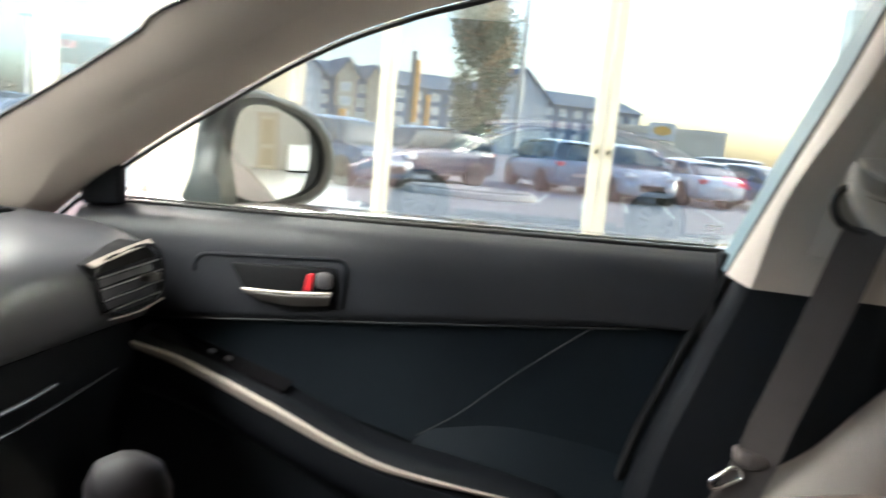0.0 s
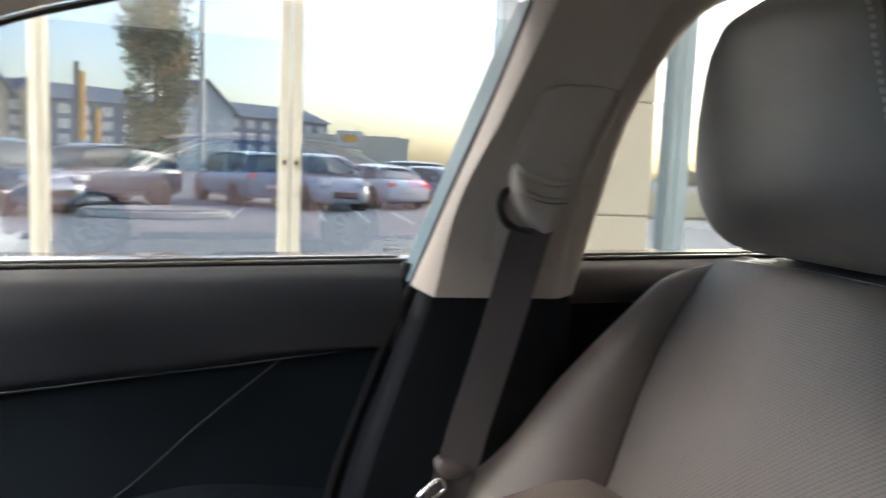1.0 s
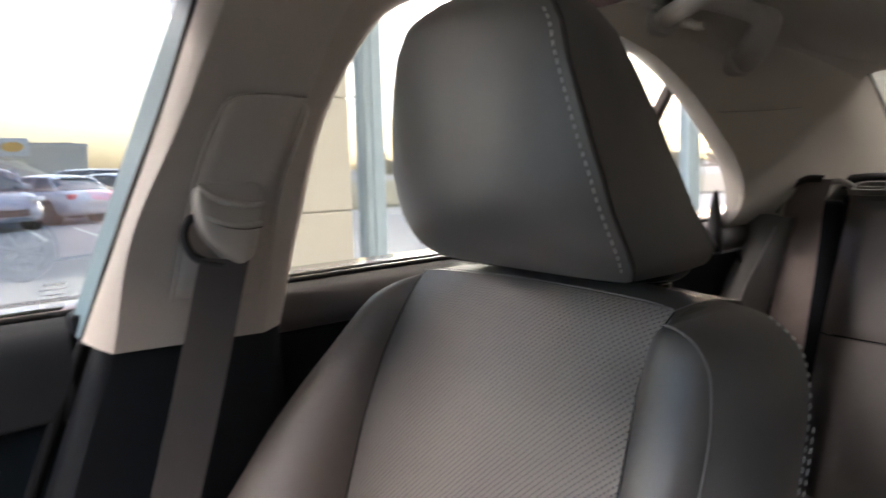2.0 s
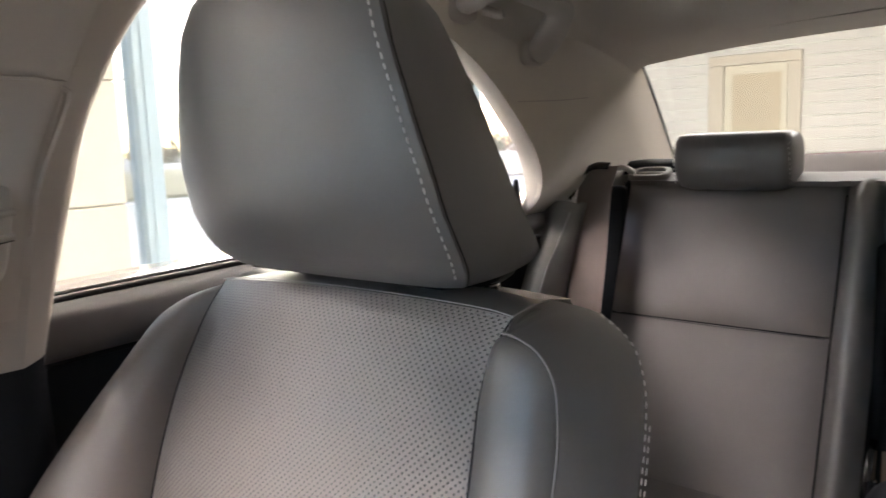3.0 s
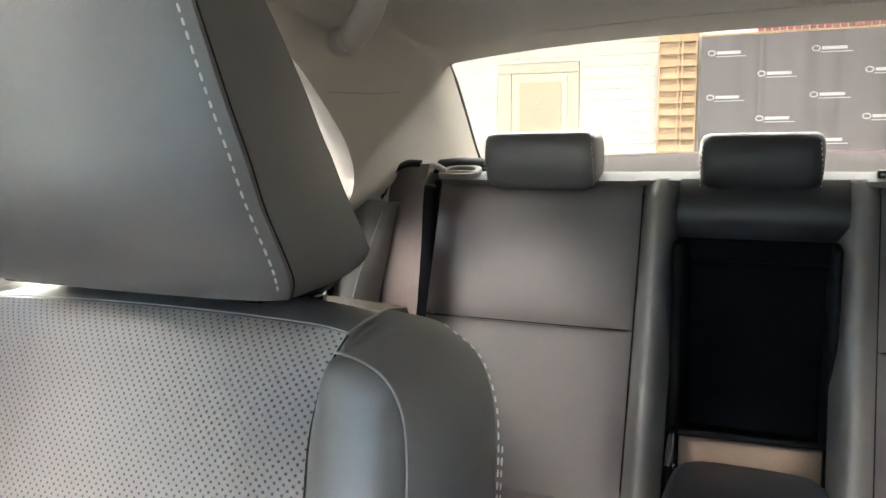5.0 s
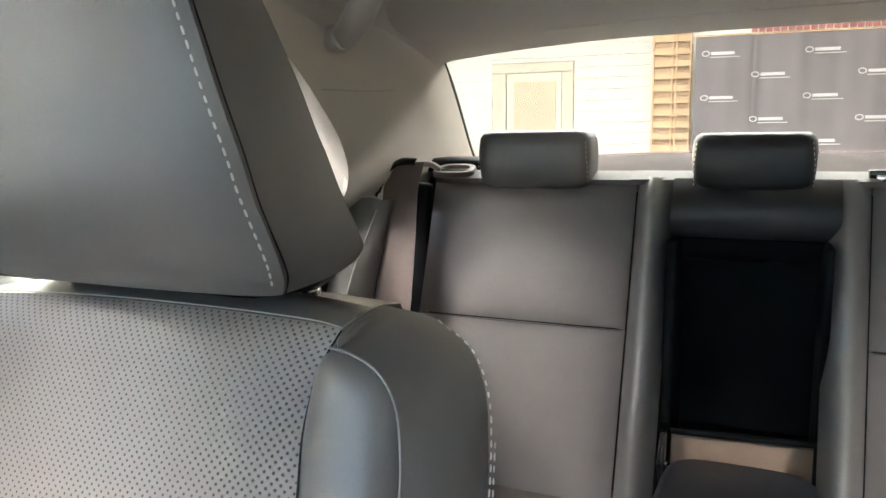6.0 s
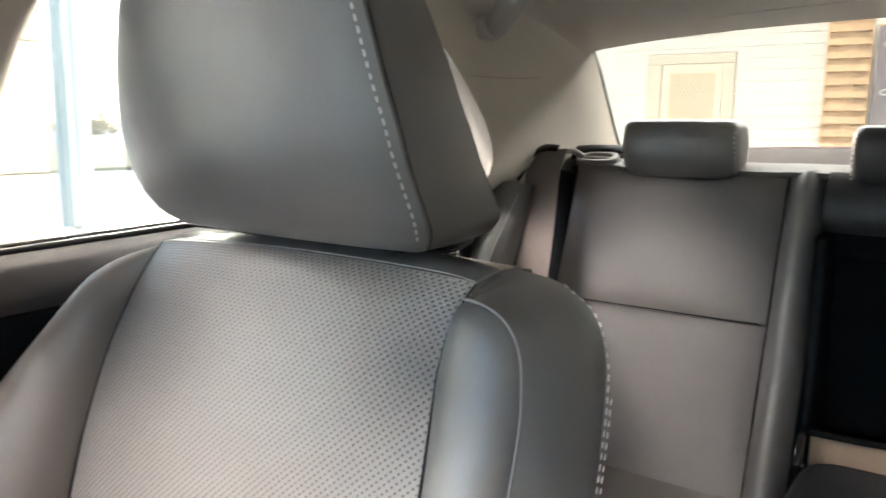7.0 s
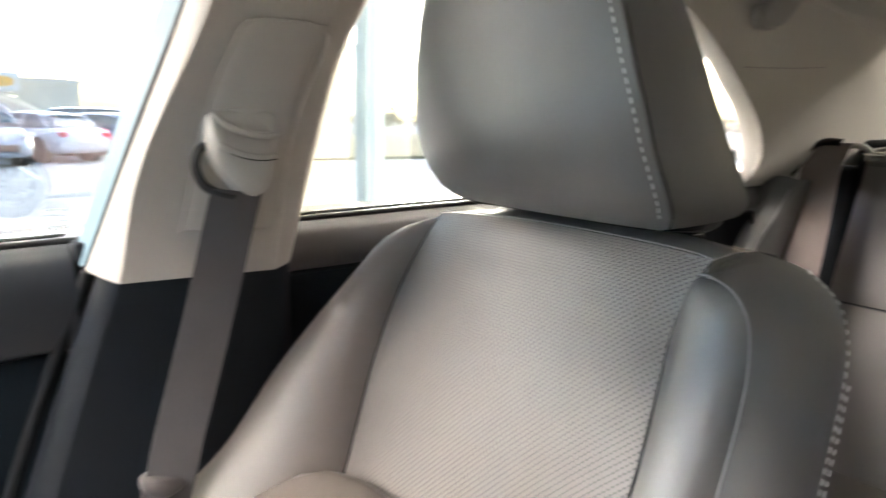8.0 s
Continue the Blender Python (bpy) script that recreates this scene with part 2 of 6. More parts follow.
def glazing(name, tint=(0.93, 0.97, 0.96), face=0.045, rim=0.6):
    """Clear pane: light passes, and each face mirrors a little, more at a slant."""
    m = bpy.data.materials.new(name)
    m.use_nodes = True
    nt = m.node_tree
    nt.nodes.clear()
    L = nt.links.new
    out = node(nt, "ShaderNodeOutputMaterial")
    clear = node(nt, "ShaderNodeBsdfTransparent")
    clear.inputs[0].default_value = (*tint, 1)
    gloss = node(nt, "ShaderNodeBsdfGlossy")
    gloss.inputs["Roughness"].default_value = 0.0
    slant = node(nt, "ShaderNodeLayerWeight", Blend=0.5)
    p = node(nt, "ShaderNodeMath")
    p.operation = "POWER"
    p.inputs[1].default_value = 4.0
    L(slant.outputs["Facing"], p.inputs[0])
    f = node(nt, "ShaderNodeMath")
    f.operation = "MULTIPLY_ADD"
    f.inputs[1].default_value, f.inputs[2].default_value = rim, face
    L(p.outputs[0], f.inputs[0])
    mx = node(nt, "ShaderNodeMixShader")
    L(f.outputs[0], mx.inputs[0])
    L(clear.outputs[0], mx.inputs[1])
    L(gloss.outputs[0], mx.inputs[2])
    L(mx.outputs[0], out.inputs[0])
    return m


def glow(name, color, strength):
    m = bpy.data.materials.new(name)
    m.use_nodes = True
    b = m.node_tree.nodes["Principled BSDF"]
    b.inputs["Base Color"].default_value = (*color, 1)
    b.inputs["Emission Color"].default_value = (*color, 1)
    b.inputs["Emission Strength"].default_value = strength
    return m


LEATHER = leather("seat leather", (0.128, 0.124, 0.118), rough=0.42, spec=1.0)
LEATHER.node_tree.nodes["Principled BSDF"].inputs["Coat Weight"].default_value = 0.25
LEATHER.node_tree.nodes["Principled BSDF"].inputs["Coat Roughness"].default_value = 0.40
# same seat leather, the warm light on bolster and cushion put into its colour
LEATHER_WARM_LIT = leather("warm-lit seat leather", (0.140, 0.119, 0.104), rough=0.44, spec=0.55)
LEATHER_PERF = leather("perforated seat leather", (0.176, 0.158, 0.144), rough=0.40, perforated=True, spec=0.8)
LEATHER_SIDE = leather("smooth seat leather", (0.132, 0.130, 0.122), rough=0.46, spec=0.6)
VINYL = leather("bench leather", (0.142, 0.130, 0.123), rough=0.56, spec=0.45)
# seat leather darkened, the shade on the centre parts put into its colour
LEATHER_SHADED = leather("shaded seat leather", (0.030, 0.031, 0.033), rough=0.40, spec=0.5)
THREAD = surf("pale thread", (0.62, 0.61, 0.58), 0.7, var=0.1, bump=0.1, grain=2000)
PIPING = surf("grey seam piping", (0.30, 0.30, 0.29), 0.5, var=0.1, bump=0.1, grain=1500)
DARK = surf("dark gap", (0.008, 0.009, 0.010), 0.7, var=0.2, bump=0.1, spec=0.12)
BLACK_PLASTIC = surf("black grained plastic", (0.007, 0.009, 0.012), 0.58, var=0.2, bump=0.35, grain=900, dist=0.0006, spec=0.16)
SOFT_BLACK = surf("soft black door skin", (0.021, 0.024, 0.029), 0.42, var=0.15, bump=0.3, grain=800, dist=0.0006, spec=0.33)
GLOSS_BLACK = surf("gloss black plastic", (0.008, 0.008, 0.009), 0.12, var=0.1, bump=0.0, coat=0.4)
INSERT = surf("dark door insert cloth", (0.006, 0.010, 0.014), 0.7, var=0.2, bump=0.3, grain=1200, dist=0.0006, spec=0.10)
RECESS = surf("black recess cloth", (0.008, 0.010, 0.012), 0.8, var=0.25, scale=14, bump=0.5, grain=1000, dist=0.0008, spec=0.06)
BEIGE = surf("warm grey pillar plastic", (0.40, 0.365, 0.325), 0.55, var=0.06, bump=0.25, grain=900, dist=0.0005)
# pillar plastic lightened, the windscreen light put into its colour
PILLAR_LIT = surf("lit warm grey pillar plastic", (0.54, 0.485, 0.425), 0.7, var=0.06, bump=0.25, grain=1100, dist=0.0005)
HEADCLOTH = surf("woven headliner cloth", (0.52, 0.485, 0.42), 0.9, var=0.07, scale=3, bump=0.4, grain=1400, sheen=0.2, dist=0.0006)
GRIP = surf("grey grip plastic", (0.42, 0.395, 0.355), 0.42, var=0.06, bump=0.15, grain=900)
LEVER = surf("dark satin lever", (0.10, 0.096, 0.09), 0.45, metal=0.4, var=0.06, bump=0.05, grain=900)
SILVER = surf("satin silver trim", (0.46, 0.43, 0.385), 0.48, metal=0.45, var=0.06, bump=0.05, grain=900)
CHROME = surf("worn chrome", (0.75, 0.75, 0.74), 0.15, metal=1.0, var=0.05, bump=0.02)
RED = surf("red lock mark", (0.55, 0.02, 0.03), 0.4, var=0.1, bump=0.05)
CARPET = surf("dark cabin carpet", (0.012, 0.012, 0.013), 0.95, var=0.3, bump=0.8, grain=1200, dist=0.003)
TANBOARD = surf("tan fibre board", (0.34, 0.25, 0.18), 0.85, var=0.12, scale=20, bump=0.3, grain=700)
RUBBER = surf("black rubber", (0.014, 0.014, 0.014), 0.6, var=0.2, bump=0.2)
WEBBING = surf("grey belt webbing", (0.066, 0.060, 0.059), 0.7, var=0.12, scale=30, bump=0.5, grain=1500, sheen=0.3, dist=0.0006)
WEBBING_BROWN = surf("brown grey rear webbing", (0.16, 0.125, 0.11), 0.7, var=0.12, scale=30, bump=0.5, grain=1500, sheen=0.3, dist=0.0006)
CAR_GLASS = glazing("car window glass", (0.88, 0.93, 0.92), 0.02, 0.25)
# clearer than SHOP_GLASS, so the added front window passes more daylight
FRONT_GLASS = glazing("clear glass of the added front window", (0.95, 0.97, 0.98), 0.04)
SHOP_GLASS = glazing("showroom window glass", (0.93, 0.95, 0.96), 0.315)
MIRROR = surf("silvered mirror", (0.92, 0.93, 0.94), 0.0, metal=1.0, var=0.0, bump=0.0, rvar=0.0)
CAR_PAINT = surf("dark red metallic paint", (0.18, 0.125, 0.132), 0.32, metal=0.35, var=0.06, bump=0.02, grain=2500, coat=1.0)


def frosted(name, color):
    m = bpy.data.materials.new(name)
    m.use_nodes = True
    nt = m.node_tree
    nt.nodes.clear()
    out = node(nt, "ShaderNodeOutputMaterial")
    tr = node(nt, "ShaderNodeBsdfTranslucent")
    tr.inputs[0].default_value = (*color, 1)
    nt.links.new(tr.outputs[0], out.inputs[0])
    return m

# ---------------------------------------------------------------- cabin: front passenger seat
M_SEAM = [(.210, -.338, .984), (.219, -.331, .966), (.223, -.323, .946), (.223, -.313, .924), (.218, -.298, .891), (.211, -.272, .835), (.206, -.22, .72), (.2, -.185, .64)]
L_SEAM = [(.553, -.337, .980), (.566, -.326, .955), (.575, -.313, .925), (.580, -.292, .88), (.577, -.266, .82), (.565, -.24, .76), (.552, -.217, .71), (.545, -.185, .64)]
N_SEAM = [(.2150, -.3345, .972), (.196, -.325, .9735), (.178, -.3245, .965), (.1685, -.327, .946), (.1642, -.324, .920), (.1630, -.318, .89), (.164, -.302, .835), (.162, -.255, .72), (.158, -.22, .64)]
O_SEAM = [(.219, -.403, .9850), (.188, -.424, .973), (.163, -.423, .955), (.148, -.413, .93), (.142, -.402, .90), (.139, -.385, .85), (.136, -.36, .79), (.133, -.31, .69), (.133, -.29, .64)]
Q_EDGE = [(.590, -.350, .962), (.620, -.322, .940), (.632, -.277, .912), (.634, -.185, .82), (.636, -.118, .735), (.638, -.058, .684), (.64, -.02, .65)]
R_EDGE = [(.575, -.425, .965), (.625, -.43, .94), (.648, -.41, .90), (.655, -.35, .81), (.655, -.29, .72), (.655, -.25, .65)]


N_SIDE = [(.2112, -.3388, .9843), (.2112, -.3362, .9790), (.2110, -.3338, .9745)] + N_SEAM[1:]
M_LOW = [(.2150, -.3345, .972)] + M_SEAM[1:]


def front_seat():
    s = thing("leather_car_seat", (.39, -.18, .22), "dark grey leather car seat with a perforated backrest and pale stitching", "car seat", "front seats")
    panel = pad(M_SEAM, L_SEAM, 44, 36, 0.007, 5, .09)
    top = np.clip(1 - np.arange(44) / 5.0, 0, 1)[:, None]
    panel[:, :, 2] += 0.007 * top * np.sin(np.linspace(0, np.pi, 36))[None, :]
    part("backrest_panel", sheet(panel, 0.02, uv=True), LEATHER_PERF, s, "perforated grey leather backrest panel")
    part("inner_bolster", sheet(pad(N_SEAM, M_LOW, 44, 14, 0.013, 2.5, .16), 0.02), LEATHER, s)
    part("inner_side", sheet(pad(O_SEAM, N_SIDE, 60, 16, 0.010, 2.5, .45, away=(.39, -.25, .8)), 0.02, away=(.39, -.25, .8)), LEATHER, s)
    part("outer_bolster", sheet(pad(L_SEAM, Q_EDGE, 44, 16, 0.022, 2.5, .16), 0.02), LEATHER_WARM_LIT, s)
    part("outer_side", sheet(pad(Q_EDGE, R_EDGE, 44, 10, 0.012, 3, away=(.39, -.25, .8)), 0.02, away=(.39, -.25, .8)), LEATHER_SIDE, s)
    front = panel[0][::-1]
    rear = crv([(.572, -.43, .964), (.48, -.452, .971), (.39, -.456, .974), (.30, -.446, .974), (.218, -.402, .983)], 36)
    part("shoulder_panel", sheet(skin([front, (front + rear) / 2 + np.array((0, .004, .012)) * np.sin(np.linspace(.12, np.pi - .12, 36))[:, None] ** .5, rear], 36, 14), 0.015, away=(.39, -.38, .9)), LEATHER_SIDE, s)
    cap = pad([(.590, -.350, .962), (.588, -.385, .962), (.578, -.428, .955)], [(.553, -.338, .981), (.558, -.385, .985), (.56, -.432, .968)], 10, 8, 0.004, 3)
    part("shoulder_corner", sheet(cap, 0.012, away=(.5, -.38, .9)), LEATHER_SIDE, s)
    back = skin([R_EDGE, [(.55, -.455, .965), (.55, -.47, .85), (.55, -.38, .65)], [(.39, -.47, .975), (.39, -.49, .85), (.39, -.40, .65)],
                 [(.24, -.455, .975), (.23, -.47, .85), (.23, -.38, .65)], O_SEAM], 30, 30)
    part("back_shell", sheet(back, 0.015, away=(.39, -.25, .8)), BLACK_PLASTIC, s, "black plastic seat back shell")
    # dark rods drawn for the shade in the gaps along the panel seams
    for seam, nm in ((M_SEAM, "seam_shade"), (L_SEAM, "seam_shade")):
        part(nm, tube(seam, [.0006, .0014, .0018, .0018], 60, 6), DARK, s)
    part("seam_piping", tube([tuple(np.array(p) + (-.001, .0045, .003)) for p in N_SEAM], 0.0008, 70, 6), PIPING, s, "pale grey piped seam")
    part("seam_piping", tube([tuple(p + (0, .001, .002)) for p in front[::5]], 0.0005, 60, 6), PIPING, s)
    part("seam_piping", tube([(.2105, -.339, .9848), (.2135, -.37, .9868), (.218, -.402, .9852)], 0.0006, 12, 6), PIPING, s)
    part("corner_roll", tube([(.2140, -.333, .966), (.2135, -.337, .9745), (.2135, -.352, .9795), (.2145, -.375, .9805), (.2165, -.402, .978)], [.002, .0028, .0032, .0032, .003], 30, 8), LEATHER_SIDE, s)
    off = [tuple(np.array(p) + (-.004, .0055, .001)) for p in O_SEAM[1:]]
    part("stitching", stitches(off, 0.0046, 0.0030, 0.0008), THREAD, s, "pale contrast stitching")
    off = [tuple(np.array(p) + (-.0042, -.0015, .001)) for p in O_SEAM[4:]]
    part("stitching", stitches(off, 0.0046, 0.0030, 0.0008), THREAD, s, "pale contrast stitching")

    # cushion, low in front of the backrest
    def loop(x0, x1, y0, y1, z, r):
        c = [(x0 + r, y0), (x1 - r, y0), (x1, y0 + r), (x1, y1 - r), (x1 - r, y1), (x0 + r, y1), (x0, y1 - r), (x0, y0 + r)]
        return [(a, b, z - .32 * max(0, b + .17) * (z > .5)) for a, b in smooth_loop(c, 40)]
    part("seat_cushion", rings([loop(.20, .56, -.20, .33, .46, .04), loop(.19, .57, -.225, .34, .62, .05), loop(.195, .565, -.225, .335, .700, .05),
                                loop(.205, .555, -.215, .32, .727, .05), loop(.23, .53, -.195, .29, .744, .05), loop(.27, .49, -.15, .26, .748, .05), loop(.3, .46, -.1, .22, .745, .05)]), LEATHER_WARM_LIT, s)
    for x0, x1 in ((.135, .195), (.565, .635)):
        part("cushion_bolster", rings([loop(x0, x1, -.2, .30, .46, .02), loop(x0 - .01, x1 + .01, -.22, .32, .56, .03), loop(x0, x1, -.2, .31, .63, .02), loop(x0 + .02, x1 - .02, -.15, .28, .642, .01)]), LEATHER, s)
    part("seat_frame", box(.2, .57, -.2, .28, .22, .46, .01), BLACK_PLASTIC, s)

    # headrest
    hz = np.array([.998, 1.003, 1.015, 1.03, 1.05, 1.09, 1.13, 1.17, 1.20, 1.225, 1.240, 1.246])
    hw = np.array([.115, .134, .145, .149, .150, .145, .133, .119, .107, .090, .066, .030])
    yf = np.array([-.343, -.327, -.315, -.306, -.297, -.284, -.275, -.270, -.269, -.272, -.287, -.300])
    yb = np.array([-.446, -.458, -.457, -.447, -.432, -.410, -.390, -.368, -.352, -.340, -.330, -.315])
    zz = np.r_[np.linspace(.998, 1.03, 8), np.linspace(1.04, 1.20, 18), np.linspace(1.21, 1.246, 7)]
    front_rows, side_rows, back_rows, side2 = [], [], [], []
    for z in zz:
        w, f, b = np.interp(z, hz, hw), np.interp(z, hz, yf), np.interp(z, hz, yb)
        wl = w + np.interp(z, [.998, 1.01, 1.03, 1.06, 1.10, 1.14, 1.18, 1.20, 1.246], [.003, .004, .0015, -.002, .0005, .0055, .010, .014, .012])
        wb = w * 0.89
        wbl = w * np.interp(z, [.998, 1.015, 1.03, 1.06, 1.10, 1.14, 1.18, 1.20, 1.246], [.86, .85, .83, .82, .835, .89, .955, .985, .99])
        a = np.linspace(-1, 1, 25)
        fx = .385 + np.sign(a) * np.where(a < 0, wl, w) * np.abs(a) ** 0.95
        puff = max(.004, -.254 - f) * math.sin(math.pi / 2 * min(1, (z - .996) / .085)) * math.sin(math.pi / 2 * min(1, (1.25 - z) / .04))
        fy = f + puff * (1 - np.abs(a) ** 2.4) - .006 * np.clip((np.abs(a) - .86) / .14, 0, 1) ** 2
        front_rows.append(np.stack([fx, fy, np.full(25, z)], 1))
        c = np.linspace(0, 1, 13)
        for sgn, rows, wf, wr in ((-1, side_rows, wl, wbl), (1, side2, w, wb)):
            x = .385 + sgn * (wf - .0004 + (wr - wf) * c + .006 * np.sin(np.pi * c))
            y = f - .0064 + (b - f + .0064) * c
            rows.append(np.stack([x, y, np.full(13, z)], 1))
        e = np.linspace(-1, 1, 17)
        back_rows.append(np.stack([.385 + e * np.where(e < 0, wbl, wb), b - .012 * (1 - np.abs(e) ** 3), np.full(17, z)], 1))
    h = part("headrest", sheet(np.array(front_rows), 0.012, away=(.385, -.36, 1.1)), LEATHER, s, "smooth grey leather headrest")
    part("headrest_side", sheet(np.array(side_rows), 0.01, away=(.385, -.36, 1.1)), LEATHER_SIDE, h)
    part("headrest_side", sheet(np.array(side2), 0.01, away=(.385, -.36, 1.1)), LEATHER_SIDE, h)
    part("headrest_back", sheet(np.array(back_rows), 0.01, away=(.385, -.36, 1.1)), LEATHER_SIDE, h)
    und = [np.stack([.385 + np.linspace(-1, 1, 13) * np.interp(v, [0, .5, 1], [.115, .125, .099]), np.full(13, -.333 - .110 * v), np.full(13, .999 - .003 * math.sin(math.pi * v))], 1) for v in np.linspace(0, 1, 8)]
    part("headrest_base", sheet(np.array(und), 0.006, away=(.385, -.36, 1.1)), BLACK_PLASTIC, h)
    fr = np.array(front_rows)
    for m in (-1, 1):
        fold = [(.385 + m * (x - .002), y, z) for x, y, z in ((.098, -.338, 1.0005), (.110, -.365, .9995), (.111, -.395, .9985), (.106, -.428, .9965), (.100, -.452, .9995), (.094, -.462, 1.006))]
        part("headrest_fold", tube(fold, [.0025, .0045, .006, .007, .006, .002], 30, 10), LEATHER_SHADED, h, "tucked dark leather fold")
    for col, d in ((0, 1), (24, -1)):
        edge = fr[:, col]
        part("headrest_seam", tube([tuple(p + (d * -.0003, -.0036, 0)) for p in edge[1::3]], 0.0005, 60, 6), DARK, h)
        row = fr[:, col] + np.array((d * .0046, .0026, 0))
        part("headrest_stitching", stitches([tuple(p + (0, .0030, 0)) for p in row[3:-4:2]] if col == 0 else [tuple(p - (.004, 0, 0)) for p in row[3:-4:2]], 0.0042, 0.0028, 0.0009), THREAD, h, "pale contrast stitching")
    for x in (.292, .478):
        part("headrest_post", tube([(x, -.404, .955), (x, -.404, 1.01)], 0.007, 4, 12), CHROME, s, "chrome headrest post")
        part("post_guide", rings([[(x + r * math.cos(a), -.404 + r * math.sin(a), z) for a in np.arange(20) * math.pi / 10] for z, r in ((.975, .021), (.989, .021), (.992, .017))]), GLOSS_BLACK, s)
        part("guide_ring", tube([(x + .0195 * math.cos(a), -.404 + .0195 * math.sin(a), .990) for a in np.arange(10) * math.pi / 5], .0014, 40, 6, closed=True), CHROME, s, "thin chrome guide ring")
        part("guide_sleeve", box(x - .006, x + .030, -.389, -.377, .975, .9905, .003), GRIP, s, "pale grey guide sleeve")
    return s


def other_side(ob):
    """The same thing on the other side of the cabin, mirrored."""
    return copy_thing(ob, Matrix.Diagonal((-1, 1, 1, 1)) @ Matrix.Translation(ob.location))


other_side(front_seat())


# ---------------------------------------------------------------- cabin: rear bench
def yb_at(z):
    return -1.34 + (1.0 - z) * .35


def bench_pad(x0, x1, z0, z1, rise, n=24, m=24, round_top=False):
    """A cushioned bench panel between two heights."""
    us = np.linspace(0, 1, n)
    g = np.zeros((n, m, 3))
    for i, u in enumerate(us):
        z = z1 + (z0 - z1) * u
        for j, v in enumerate(np.linspace(0, 1, m)):
            eu, ev = 1 - abs(2 * u - 1) ** 7, 1 - abs(2 * v - 1) ** 9
            if round_top and u < .5:
                eu = 1 - max(0, (.16 - u) / .16) ** 2 * 2.2
            g[i, j] = (x0 + (x1 - x0) * v, yb_at(z) + rise * min(eu, 1) * ev - .005 * (1 - ev), z + .4 * rise * eu * ev)
    return g


def rear_headrest(bench, xc, w, z0, z1, y, mat=LEATHER):
    loops = []
    for z, k, d in ((z0, .78, .030), (z0 + .006, .91, .047), (z0 + .02, .97, .056), (z0 + .05, .995, .058), (z1 - .032, 1.0, .054), (z1 - .015, .985, .048), (z1 - .005, .94, .039), (z1, .85, .022)):
        hw = w / 2 * k
        c = [(xc - hw, y - d), (xc - hw, y + d * .6), (xc - hw + .014, y + d), (xc, y + d + .006), (xc + hw - .014, y + d), (xc + hw, y + d * .6), (xc + hw, y - d), (xc, y - d - .006)]
        loops.append([(a, b + .12 * (z - z0), z) for a, b in smooth_loop(c, 48)])
    h = part("rear_headrest", rings(loops), mat, bench, "low padded leather headrest")
    for sx in (-1, 1):
        x = xc + sx * (w / 2 - .006)
        rows = [(x, y + .045, z0 + .012), (x, y + .055, z0 + .05), (x - sx * .002, y + .056, z1 - .035), (x - sx * .004, y + .05, z1 - .012)]
        part("headrest_stitching", stitches(rows, 0.005, 0.004, 0.0007), THREAD, h)
    for sx in (-1, 1):
        part("headrest_post", tube([(xc + sx * .05, y, z0 - .05), (xc + sx * .05, y, z0 + .02)], .006, 4, 10), CHROME, h)
    return h


